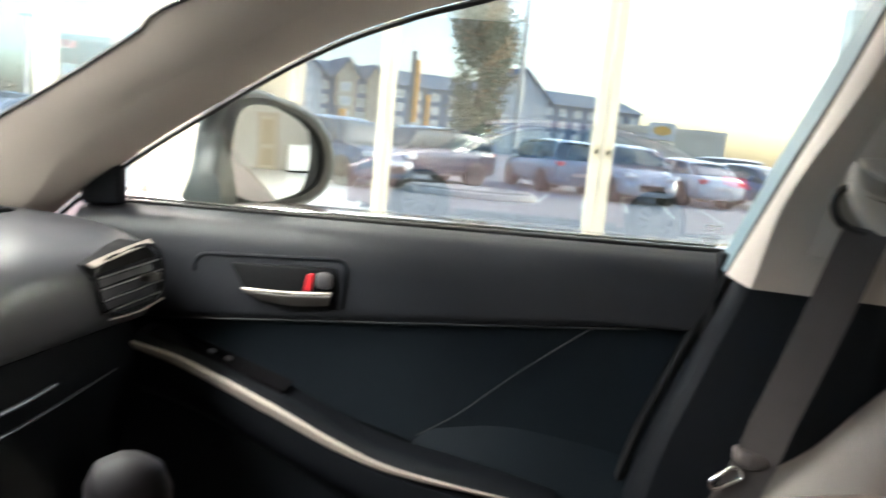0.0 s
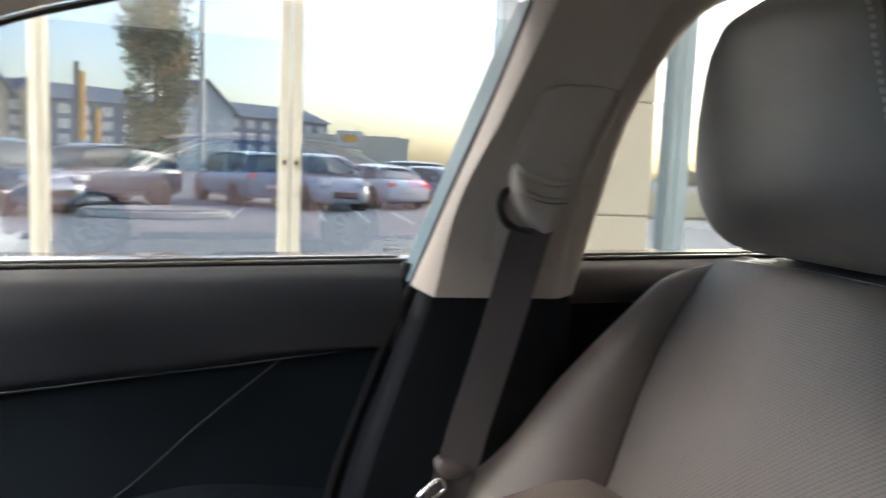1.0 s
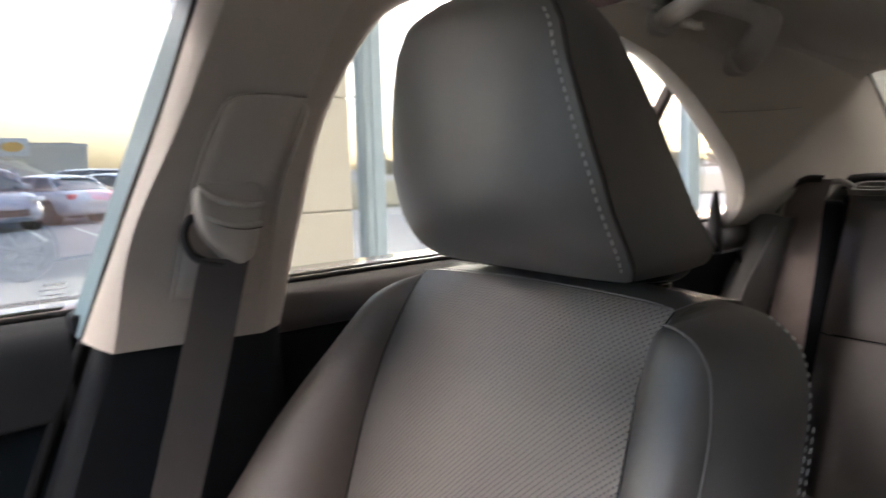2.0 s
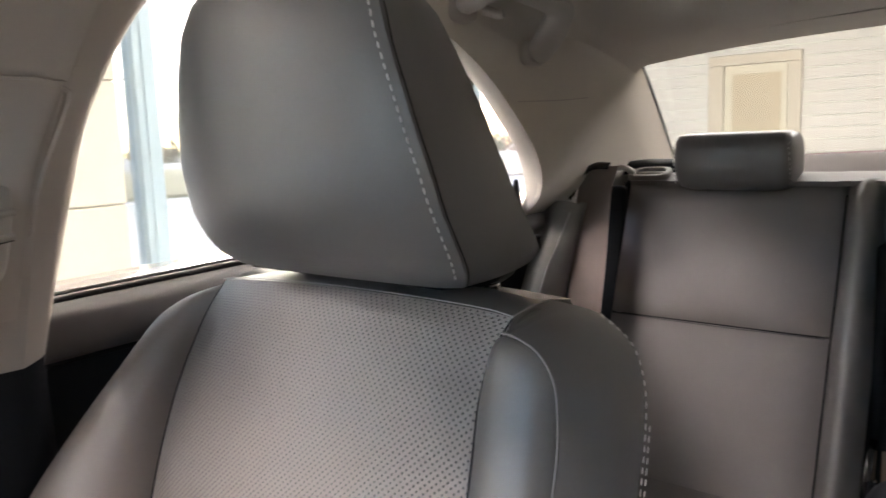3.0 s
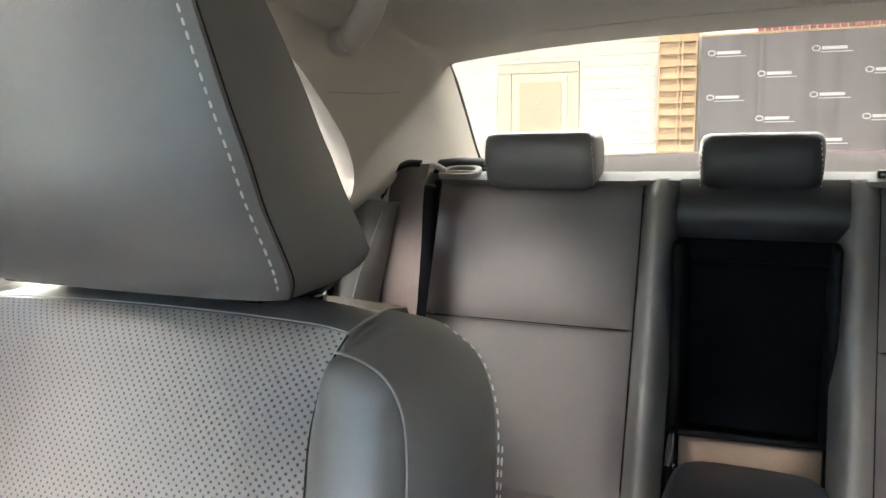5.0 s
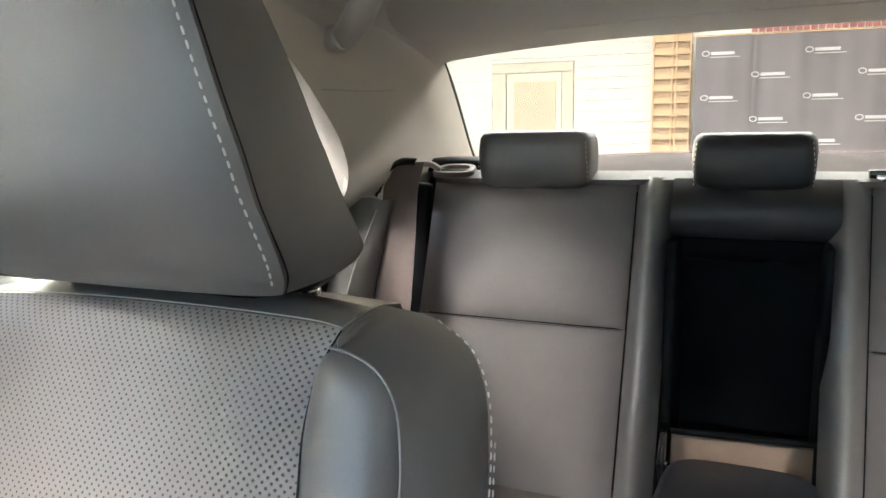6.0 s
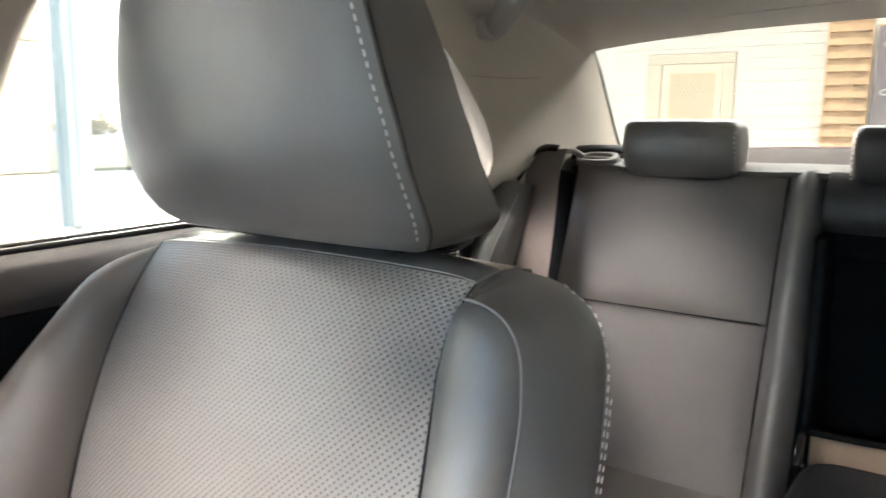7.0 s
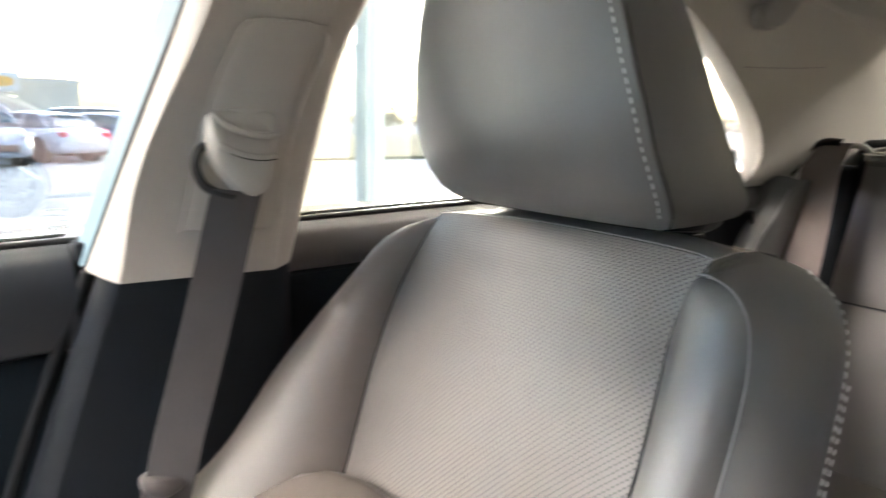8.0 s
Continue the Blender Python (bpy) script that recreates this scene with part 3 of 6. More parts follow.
def rear_bench():
    b = thing("rear_bench", (0, -1.25, .25), "grey leather rear bench with an open centre armrest recess", "car seat")
    for s in (1, -1):
        lo, hi = (.203, .604) if s > 0 else (-.575, -.172)
        part("upper_panel", sheet(bench_pad(lo, hi, .7632, 1.018, .010, round_top=True), .03), VINYL, b)
        part("lower_panel", sheet(bench_pad(lo, hi, .40, .7608, .011), .03), VINYL, b)
        # thin dark rod drawn for the shade in the bench crease
        part("seam_groove", tube([(lo + .004, yb_at(.762) + .008, .762), ((lo + hi) / 2, yb_at(.762) + .013, .762), (hi - .004, yb_at(.762) + .006, .762)], .0010, 20, 6), LEATHER_SHADED, b)
        x0, x1 = (.136, .200) if s > 0 else (-.170, -.106)
        g = np.zeros((30, 12, 3))
        for i, z in enumerate(np.linspace(1.026, .40, 30)):
            for j, v in enumerate(np.linspace(0, 1, 12)):
                fall = -.03 * max(0, (z - .99) / .036) ** 2
                xx = x0 + (x1 - x0) * v
                g[i, j] = (xx, yb_at(z) - .018 + .060 * math.sin(math.pi * (0.05 + .90 * v)) ** .85 + fall, z)
        part("inner_bolster", sheet(g, .02), LEATHER, b, "rounded leather bolster beside the recess")
        # wheel arch bolster at the side of the bench
        e = [(.630 * s, -1.215, .985), (.634 * s, -1.175, .90), (.638 * s, -1.125, .78), (.645 * s, -1.04, .45)]
        q = [(.637 * s, -1.180, .986), (.641 * s, -1.165, .970), (.644 * s, -1.118, .91), (.647 * s, -1.075, .853), (.652 * s, -1.00, .70), (.657 * s, -.94, .45)]
        f = [(.690 * s, -1.155, .990), (.694 * s, -1.150, .975), (.706 * s, -1.115, .91), (.714 * s, -1.08, .853), (.72 * s, -1.02, .70), (.724 * s, -.96, .45)]
        part("side_bolster", sheet(pad(e, q, 24, 10, .008, 2.2), .02), LEATHER, b)
        part("side_bolster", sheet(pad(q, f, 24, 12, .012, 2.2), .02), LEATHER, b)
        part("side_filler", box(min(.612 * s, .76 * s), max(.612 * s, .76 * s), -1.36, -1.325, .40, 1.01, .01), BLACK_PLASTIC, b)
        part("side_piping", tube([(x, y + .002, z) for x, y, z in q[1:5]], .0016, 24, 6), PIPING, b)
        rear_headrest(b, .392 * s, .222, 1.004, 1.112, -1.365)
        part("top_deck", sheet(skin([[(lo, -1.345, 1.02), (hi, -1.345, 1.02)], [(lo, -1.39, 1.034), (hi, -1.39, 1.034)], [(lo, -1.46, 1.03), (hi, -1.46, 1.03)]], 8, 8), .01), VINYL, b)
    part("top_deck", sheet(skin([[(-.182, -1.335, 1.022), (.213, -1.335, 1.022)], [(-.182, -1.39, 1.035), (.213, -1.39, 1.035)], [(-.182, -1.46, 1.031), (.213, -1.46, 1.031)]], 8, 8), .01), VINYL, b)
    # centre: headrest, yoke, recess and folded armrest
    rear_headrest(b, .0095, .198, 1.000, 1.103, -1.365, LEATHER_SHADED)
    g = np.zeros((16, 20, 3))
    for i, u in enumerate(np.linspace(0, 1, 16)):
        for j, v in enumerate(np.linspace(0, 1, 20)):
            z = 1.025 - .103 * u
            g[i, j] = (.136 - .262 * v, yb_at(z) - .010 + .052 * math.sin(math.pi * (.10 + .88 * u)) ** .7, z)
    part("centre_yoke", sheet(g, .02), LEATHER_SHADED, b, "leather yoke over the recess, shade put into its colour")
    part("recess_lining", box(-.128, .120, -1.40, -1.385, .56, .93, .004), RECESS, b, "black cloth recess lining")
    part("recess_top", sheet(skin([[(.134, -1.31, .922), (-.126, -1.31, .922)], [(.125, -1.345, .885), (-.118, -1.345, .885)], [(.12, -1.39, .872), (-.115, -1.39, .872)]], 8, 8), .008), BLACK_PLASTIC, b)
    for x0, x1 in ((.118, .137), (-.116, -.104)):
        part("recess_side", box(x0, x1, -1.39, -1.24, .50, .925, .006), RECESS, b)
    part("tan_board", box(-.110, .118, -1.262, -1.25, .53, .592, .003), TANBOARD, b, "bare tan fibre board strip")
    part("lining_hem", tube([(.118, -1.24, .597), (0, -1.243, .600), (-.11, -1.24, .606)], .006, 20, 8), DARK, b)
    arm = [[(a, c, z) for a, c in smooth_loop([(.10, -1.23), (.12, -1.19), (.125, -.93), (.10, -.90), (-.10, -.90), (-.118, -.93), (-.115, -1.19), (-.095, -1.23)], 40)] for z in (.50, .53, .552)]
    arm.append([(a * .9, -1.065 + (c + 1.065) * .93, .562) for a, c, _ in arm[-1]])
    part("folded_armrest", rings(arm), surf("blue black armrest leather", (.03, .034, .042), .5, var=.1, bump=.2, grain=900), b, "folded dark armrest")
    for x in (.128, -.118):
        part("armrest_hinge", prism([(-1.25, .50), (-1.19, .50), (-1.19, .555), (-1.215, .60), (-1.24, .61), (-1.25, .58)], x - .006, x + .006, "x", .002), GLOSS_BLACK, b)
        part("hinge_bolt", tube([(x - .009, -1.215, .545), (x + .009, -1.215, .545)], .006, 3, 10), CHROME, b)
    cush = [[(a, c, z) for a, c in smooth_loop([(-.68, -1.22), (.68, -1.22), (.70, -.80), (.6, -.72), (-.6, -.72), (-.70, -.80)], 60)] for z in (.25, .46)]
    cush += [[(a * .97, -.97 + (c + .97) * .95, z) for a, c, _ in cush[0]] for z in (.485,)]
    part("bench_cushion", rings(cush), VINYL, b)
    part("bench_back", box(-.66, .66, -1.50, -1.41, .25, 1.02, .02), BLACK_PLASTIC, b)


rear_bench()


def rear_belt(s):
    t = thing("rear_seat_belt", (.62 * s, -1.27, 1.03), "brown-grey seat belt hanging over the rear bench side", "seat belt", "rear seat belts")
    c = [(.622 * s, -1.240, 1.055), (.622 * s, -1.225, 1.03), (.623 * s, -1.210, 1.00), (.614 * s, -1.177, .905), (.607 * s, -1.143, .81), (.600 * s, -1.09, .65), (.60 * s, -1.03, .49)]
    a = crv([(x - .040 * s, y - .006, z) for x, y, z in c], 40)
    d = crv([(x + .026 * s, y + .006, z) for x, y, z in c], 40)
    part("webbing", sheet(np.stack([a, (a + d) / 2 + (0, .0006, 0), d], 1), .0015), WEBBING_BROWN, t)
    ga = [(.657 * s, -1.200, .998), (.644 * s, -1.228, 1.045), (.628 * s, -1.245, 1.062), (.600 * s, -1.25, 1.062)]
    gb = [(.657 * s, -1.194, .990), (.643 * s, -1.212, 1.032), (.626 * s, -1.225, 1.049), (.598 * s, -1.236, 1.049)]
    part("guide", sheet(pad(ga, gb, 20, 8, .006, 2), .006), GLOSS_BLACK, t, "gloss black belt guide")
    part("guide_loop", tube([(.575 * s, -1.30, 1.04), (.59 * s, -1.285, 1.05), (.61 * s, -1.272, 1.043), (.605 * s, -1.262, 1.02)], .006, 16, 8), GRIP, t)


rear_belt(1)
rear_belt(-1)
t = thing("anchor_tag", (.673, -1.105, .910), "small black loop tag on the rear side bolster", "tag")
part("loop", tube([(.679, -1.103, .926), (.672, -1.098, .920), (.670, -1.098, .912), (.674, -1.103, .904)], .003, 16, 6), RUBBER, t)


def shelf_bezel(x):
    t = thing("deck_trim_plate", (x, -1.40, 1.035), "grey slotted trim plate on the rear deck", "trim plate")
    rim = np.array([(x - .047, -1.346, 1.027), (x + .047, -1.346, 1.027), (x + .040, -1.402, 1.044), (x - .040, -1.402, 1.044)])
    mid = rim.mean(0)

    def ring(k, up):
        return [tuple(mid + (p - mid) * k + np.array((0, .3, 1)) * up) for p in smooth_loop(rim, 40)]
    part("plate", rings([ring(1.0, -.008), ring(1.0, .001), ring(.96, .0035), ring(.72, .0035), ring(.68, .001), ring(.68, -.008)], False), surf("dark grey trim plastic", (.20, .19, .175), .5), t)
    part("slot", rings([ring(.70, -.010), ring(.70, -.004)]), DARK, t)
    part("slot_bar", tube([(x - .033, -1.372, 1.035), (x + .033, -1.372, 1.035)], .003, 4, 8), GRIP, t)



shelf_bezel(.572)

t = thing("belt_clip", (-.19, -1.36, 1.03), "small black clip on the rear deck edge", "clip")
part("body", box(-.215, -.165, -1.372, -1.350, 1.024, 1.040, .004), GLOSS_BLACK, t)
part("tab", box(-.205, -.175, -1.352, -1.344, 1.020, 1.032, .002), CHROME, t)

# rear deck behind the bench
deck = skin([[(-.70, -1.44, 1.028), (0, -1.44, 1.03), (.70, -1.44, 1.028)], [(-.72, -1.7, 1.04), (0, -1.7, 1.05), (.72, -1.7, 1.04)], [(-.72, -2.0, 1.045), (0, -2.02, 1.058), (.72, -2.0, 1.045)]], 30, 12)
solo("rear_deck", sheet(deck, .02), surf("grey deck cloth", (.13, .12, .12), .95, var=.1, bump=.5, grain=1100, spec=.03), "grey cloth rear deck under the back window", "rear deck")
hump = [[(.60 + k * a, -1.46 + k * c, 1.03 + q) for a, c in smooth_loop([(-.09, -.07), (.07, -.07), (.08, .05), (-.02, .07), (-.09, .03)], 28)] for q, k in ((0, 1), (.018, .93), (.028, .7), (.031, .3))]
solo("deck_cover", rings(hump), BLACK_PLASTIC, "low black plastic belt reel cover", "cover")

# ---------------------------------------------------------------- cabin: right front door
def belt_z(y):
    return .95 - .033 * y if y > 0 else .95 - .03 * y


def door_grid(y0, y1, prof, ny=40):
    """A door skin from a profile of (inset from the belt line, drop below it)."""
    p = crv([(x, 0, z) for x, z in prof], 40)
    g = np.zeros((len(p), ny, 3))
    for j, y in enumerate(np.linspace(y0, y1, ny)):
        for i, (x, _, z) in enumerate(p):
            g[i, j] = (.715 - x, y, belt_z(y) - z)
    return g


def car_door_front():
    d = thing("front_car_door", (.70, .45, .35), "black front car door with soft upper skin and silver handle", "car door")
    # insert under the seam: the seam drops towards the front
    def seam_z(y):
        return float(np.interp(y, [.03, .16, .43, .62, .81, .95], [.851, .834, .802, .779, .756, .74]))
    n = 44
    g = np.zeros((40, n, 3))
    for j, y in enumerate(np.linspace(.95, .012, n)):
        top = belt_z(y)
        drop = top - seam_z(y)
        prof = [(0, 0, 0), (.010, 0, .004), (.026, 0, .014), (.037, 0, .033), (.0415, 0, .06), (.0405, 0, .085), (.038, 0, max(.1, drop * .9)), (.030, 0, drop)]
        for i, (x, _, z) in enumerate(crv(prof, 40)):
            g[i, j] = (.715 - x, y, top - z)
    part("upper_skin", sheet(g, .01), SOFT_BLACK, d, "soft dark grey upper door skin")
    g = np.zeros((24, n, 3))
    for j, y in enumerate(np.linspace(.93, .03, n)):
        low = float(np.interp(y, [.03, .15, .387, .505, .652, .747, .80, .93], [.63, .63, .631, .658, .686, .724, .75, .735]))
        for i, u in enumerate(np.linspace(0, 1, 24)):
            z = seam_z(y) - .004 + (low - seam_z(y)) * u
            g[i, j] = (.690 + .006 * math.sin(math.pi * u), y, z)
    part("insert", sheet(g, .01), INSERT, d, "dark cloth door insert")
    part("seam_line", tube([(.683, y, seam_z(y) - .001) for y in (.80, .65, .5, .35, .2, .05)], .0013, 50, 6), surf("grey seam", (.022, .025, .028), .6, spec=.25), d)
    part("seam_line", tube([(.684, .158, .834), (.690, .25, .755), (.69, .33, .68), (.687, .385, .640)], .0009, 40, 6), surf("grey diagonal seam", (.036, .04, .042), .6, spec=.25), d)
    # lower door and map pocket
    low = skin([[(.66, .95, .74), (.66, .6, .665), (.658, .38, .598), (.664, .03, .614)], [(.655, .95, .66), (.655, .6, .60), (.655, .35, .56), (.67, .03, .58)], [(.66, .95, .35), (.66, .6, .35), (.66, .35, .35), (.67, .03, .35)]], 40, 20)
    part("lower_skin", sheet(low, .012), BLACK_PLASTIC, d)
    part("pocket_pad", sheet(skin([[(.692, .372, .650), (.692, .27, .672), (.692, .175, .669), (.692, .06, .655)], [(.680, .385, .638), (.676, .27, .655), (.676, .175, .650), (.682, .06, .645)], [(.664, .41, .612), (.660, .30, .625), (.660, .19, .625), (.668, .06, .63)], [(.654, .43, .596), (.652, .32, .594), (.652, .2, .602), (.66, .06, .616)]], 30, 16), .010), INSERT, d)
    # armrest with silver blade
    blade = [(.630, .812, .731), (.625, .718, .7165), (.615, .58, .677), (.607, .475, .643), (.605, .392, .623), (.611, .261, .610), (.63, .18, .598)]
    up = [(x + .060, y + .006, z + .014) for x, y, z in blade]
    part("armrest_top", sheet(skin([up, [(x + .02, y, z + .012) for x, y, z in blade], blade], 40, 8), .014), BLACK_PLASTIC, d)
    wide = [.006, .0095, .0105, .009, .005, .003, .002]
    a = crv(blade, 50)
    ww = np.interp(np.linspace(0, 1, 50), np.linspace(0, 1, 7), wide)
    g = np.stack([a + np.stack([0 * ww - .001, 0 * ww, .35 * ww], 1), a + np.stack([-.006 + 0 * ww, 0 * ww, -.1 * ww], 1), a + np.stack([-.004 + 0 * ww, 0 * ww, -ww * 1.3], 1)], 1)
    part("silver_blade", sheet(g, .004), SILVER, d, "satin silver armrest blade")
    under = skin([[(x - .003, y, z - .014) for x, y, z in blade], [(x + .005, y, z - .06) for x, y, z in blade], [(x + .045, y, z - .10) for x, y, z in blade]], 40, 10)
    part("armrest_side", sheet(under, .01), BLACK_PLASTIC, d)
    part("switch_panel", sheet(skin([[(.676, .79, .752), (.664, .57, .698)], [(.642, .79, .745), (.634, .57, .692)]], 10, 6), .006), GLOSS_BLACK, d)
    for y, z in ((.695, .724), (.668, .717)):
        part("window_switch", box(.650, .657, y - .005, y + .005, z, z + .006, .002), LEVER, d)
    # release handle
    hy0 = .515
    frame_pts = [(.6735, y, z) for y, z in ((.741, .838), (.740, .852), (.728, .864), (.700, .868), (.619, .874), (.528, .881), (.512, .879), (.506, .868), (.507, .84), (.510, .812))]
    part("handle_bezel", tube(frame_pts, .0028, 90, 8), BLACK_PLASTIC, d, "black handle surround")
    # no hollow here: a dark slab draws the shade inside the handle cup
    cup = [(.682, .858), (.520, .870), (.515, .835), (.525, .812), (.635, .808), (.662, .828)]
    part("cup_shade", prism(cup, .6690, .678, "x", .003), DARK, d)
    part("release_lever", sheet(skin([[(.668, .657, .825), (.664, .59, .829), (.668, .522, .835)], [(.660, .655, .821), (.656, .59, .824), (.660, .522, .830)], [(.668, .632, .809), (.664, .58, .809), (.668, .526, .815)]], 26, 10), .004), LEVER, d, "satin grey release lever")
    # silver rod draws the highlight on the lever's top edge
    part("lever_highlight", tube([(.662, .657, .8245), (.657, .59, .8285), (.662, .522, .8345)], .0019, 24, 6), SILVER, d, "highlight along the top of the lever")
    part("lock_mark", prism([(hy0 + .050, .833), (hy0 + .044, .858), (hy0 + .036, .858), (hy0 + .038, .833)], .664, .6705, "x", .001), RED, d, "red lock mark")
    part("lock_knob", rings([[(.67 - q, hy0 + .020 + k * a, .850 + k * c) for a, c in smooth_loop([(-.013, -.012), (.013, -.012), (.013, .010), (.0, .014), (-.013, .010)], 20)] for q, k in ((0, 1), (.006, .9), (.008, .6))]), surf("dark lock knob", (.06, .06, .065), .4), d)
    part("belt_seal", tube([(.722, y, belt_z(y) + .002) for y in (.95, .6, .3, .004)], .0036, 40, 8), RUBBER, d, "black rubber window seal")
    part("bright_strip", tube([(.731, y, belt_z(y) + .007) for y in (.95, .6, .3, .012)], .0022, 40, 6), CHROME, d)
    # frame of the window and the black corner at the mirror
    part("corner_sail", prism([(.945, .914), (.884, .920), (.884, .976), (.892, .988), (.955, .945)], .69, .715, "x", .004), BLACK_PLASTIC, d, "black plastic mirror corner")
    glass = skin([[(.735, y, belt_z(y) - .02) for y in (.86, .4, .0)], [(.70, .75, 1.06), (.70, .4, 1.06), (.70, -.04, 1.06)], [(.645, .40, 1.245), (.645, .2, 1.25), (.640, -.10, 1.25)]], 24, 16)
    gl = part("window_pane", sheet(glass, .004), CAR_GLASS, d, "clear car side window")
    gl.visible_shadow = False
    bars = bmesh.new()
    for k in range(4):
        box(.7265, .7275, .008, .032 - .004 * (k % 2), .966 + .0055 * k, .9668 + .0055 * k + (.0 if k < 3 else .001), 0, bm=bars)
    for k in range(5):
        box(.7265, .7275, .010 + .005 * k, .0115 + .005 * k, .958, .964 + .004 * (k % 3), 0, bm=bars)
    part("etched_mark", bars, frosted("white etching", (.55, .56, .56)), gl, "small white etched marks")
    # blue of the seal is the sky's reflection, put into its base colour
    part("frame_rear", sheet(skin([[(.682, .004, .930), (.662, -.048, 1.07), (.645, -.084, 1.17), (.614, -.115, 1.27)], [(.706, .010, .936), (.687, -.034, 1.065), (.668, -.068, 1.165), (.638, -.104, 1.27)]], 20, 5), .012), surf("frame rubber with sky tint", (.10, .165, .20), .4, var=.1, bump=.05), d, "window frame seal, sky reflection put into its colour")
    part("frame_seal", tube([(.676, .004, .926), (.659, -.046, 1.065), (.642, -.086, 1.17), (.611, -.117, 1.275)], .0025, 30, 6), RUBBER, d)
    part("core", box(.700, .712, .02, .95, .35, .89), BLACK_PLASTIC, d)
    part("rear_edge", box(.690, .72, .000, .018, .35, .935, .004), DARK, d)
    return d


other_side(car_door_front())


# ---------------------------------------------------------------- cabin: middle pillar with belt
def middle_pillar():
    t = thing("middle_pillar", (.68, -.1, .3), "warm grey middle pillar trim with a black lower half", "pillar trim")
    f_in = [(.672, .003, .929), (.658, -.041, 1.046), (.641, -.083, 1.157), (.610, -.117, 1.266), (.58, -.13, 1.31)]
    f_mid = [(.628, -.019, .921), (.620, -.042, 1.035), (.610, -.094, 1.15), (.580, -.135, 1.262), (.56, -.155, 1.305)]
    r_mid = [(.620, -.170, .922), (.612, -.190, 1.05), (.600, -.220, 1.16), (.578, -.268, 1.27), (.558, -.32, 1.305)]
    r_in = [(.646, -.198, .924), (.632, -.224, 1.05), (.620, -.255, 1.16), (.596, -.318, 1.27), (.57, -.40, 1.305)]
    r_out = [(.70, -.215, .924), (.685, -.245, 1.05), (.67, -.275, 1.16), (.63, -.335, 1.27), (.60, -.41, 1.305)]
    part("front_face", sheet(pad(f_in, f_mid, 30, 8, .003, 2), .006), BEIGE, t)
    part("inner_face", sheet(skin([f_mid, r_mid], 30, 12), .006), BEIGE, t)
    part("rear_face", sheet(skin([r_mid, r_in, r_out], 30, 8), .006), BEIGE, t)
    # raised height-adjuster panel with rounded top
    pl = [(.622, -.076, .97), (.614, -.105, 1.09), (.6045, -.139, 1.172)]
    pr = [(.614, -.165, .968), (.605, -.190, 1.09), (.597, -.221, 1.172)]
    g = pad([(x - .004, y, z) for x, y, z in pl], [(x - .003, y, z) for x, y, z in pr], 30, 16, .005, 8, .06)
    part("adjuster_panel", sheet(g, .010), BEIGE, t, "raised belt adjuster panel")
    part("panel_edge", tube([(.617, -.074, .968), (.609, -.103, 1.09), (.602, -.130, 1.155), (.598, -.140, 1.168), (.596, -.160, 1.173), (.594, -.200, 1.173), (.594, -.216, 1.167), (.596, -.222, 1.155), (.601, -.195, 1.09), (.605, -.182, 1.04)], .0020, 90, 6), BEIGE, t)
    # lower black half
    lf_in = [(.672, -.006, .922), (.67, .04, .80), (.665, .085, .66), (.66, .12, .45), (.66, .13, .30)]
    lf_mid = [(.654, -.028, .922), (.645, .018, .80), (.638, .06, .66), (.635, .095, .45), (.635, .1, .30)]
    lr_mid = [(.636, -.165, .92), (.636, -.16, .80), (.636, -.15, .66), (.636, -.14, .45), (.636, -.14, .30)]
    lr_in = [(.655, -.20, .92), (.66, -.205, .80), (.66, -.205, .66), (.66, -.2, .45), (.66, -.2, .30)]
    part("lower_front", sheet(pad(lf_in, lf_mid, 30, 8, .004, 2), .006), BLACK_PLASTIC, t)
    part("lower_face", sheet(skin([lf_mid, lr_mid, lr_in], 30, 14), .006), BLACK_PLASTIC, t, "black plastic lower pillar trim")
    # black filler added to hide the body paint behind the door gap
    part("gap_filler", box(.690, .740, -.030, .010, .84, .953, .004), BLACK_PLASTIC, t)
    part("door_seal", tube([(.680, .0, .925), (.68, .05, .80), (.676, .095, .66), (.672, .13, .45), (.67, .14, .30)], .007, 30, 8), DARK, t)
    return t


other_side(middle_pillar())


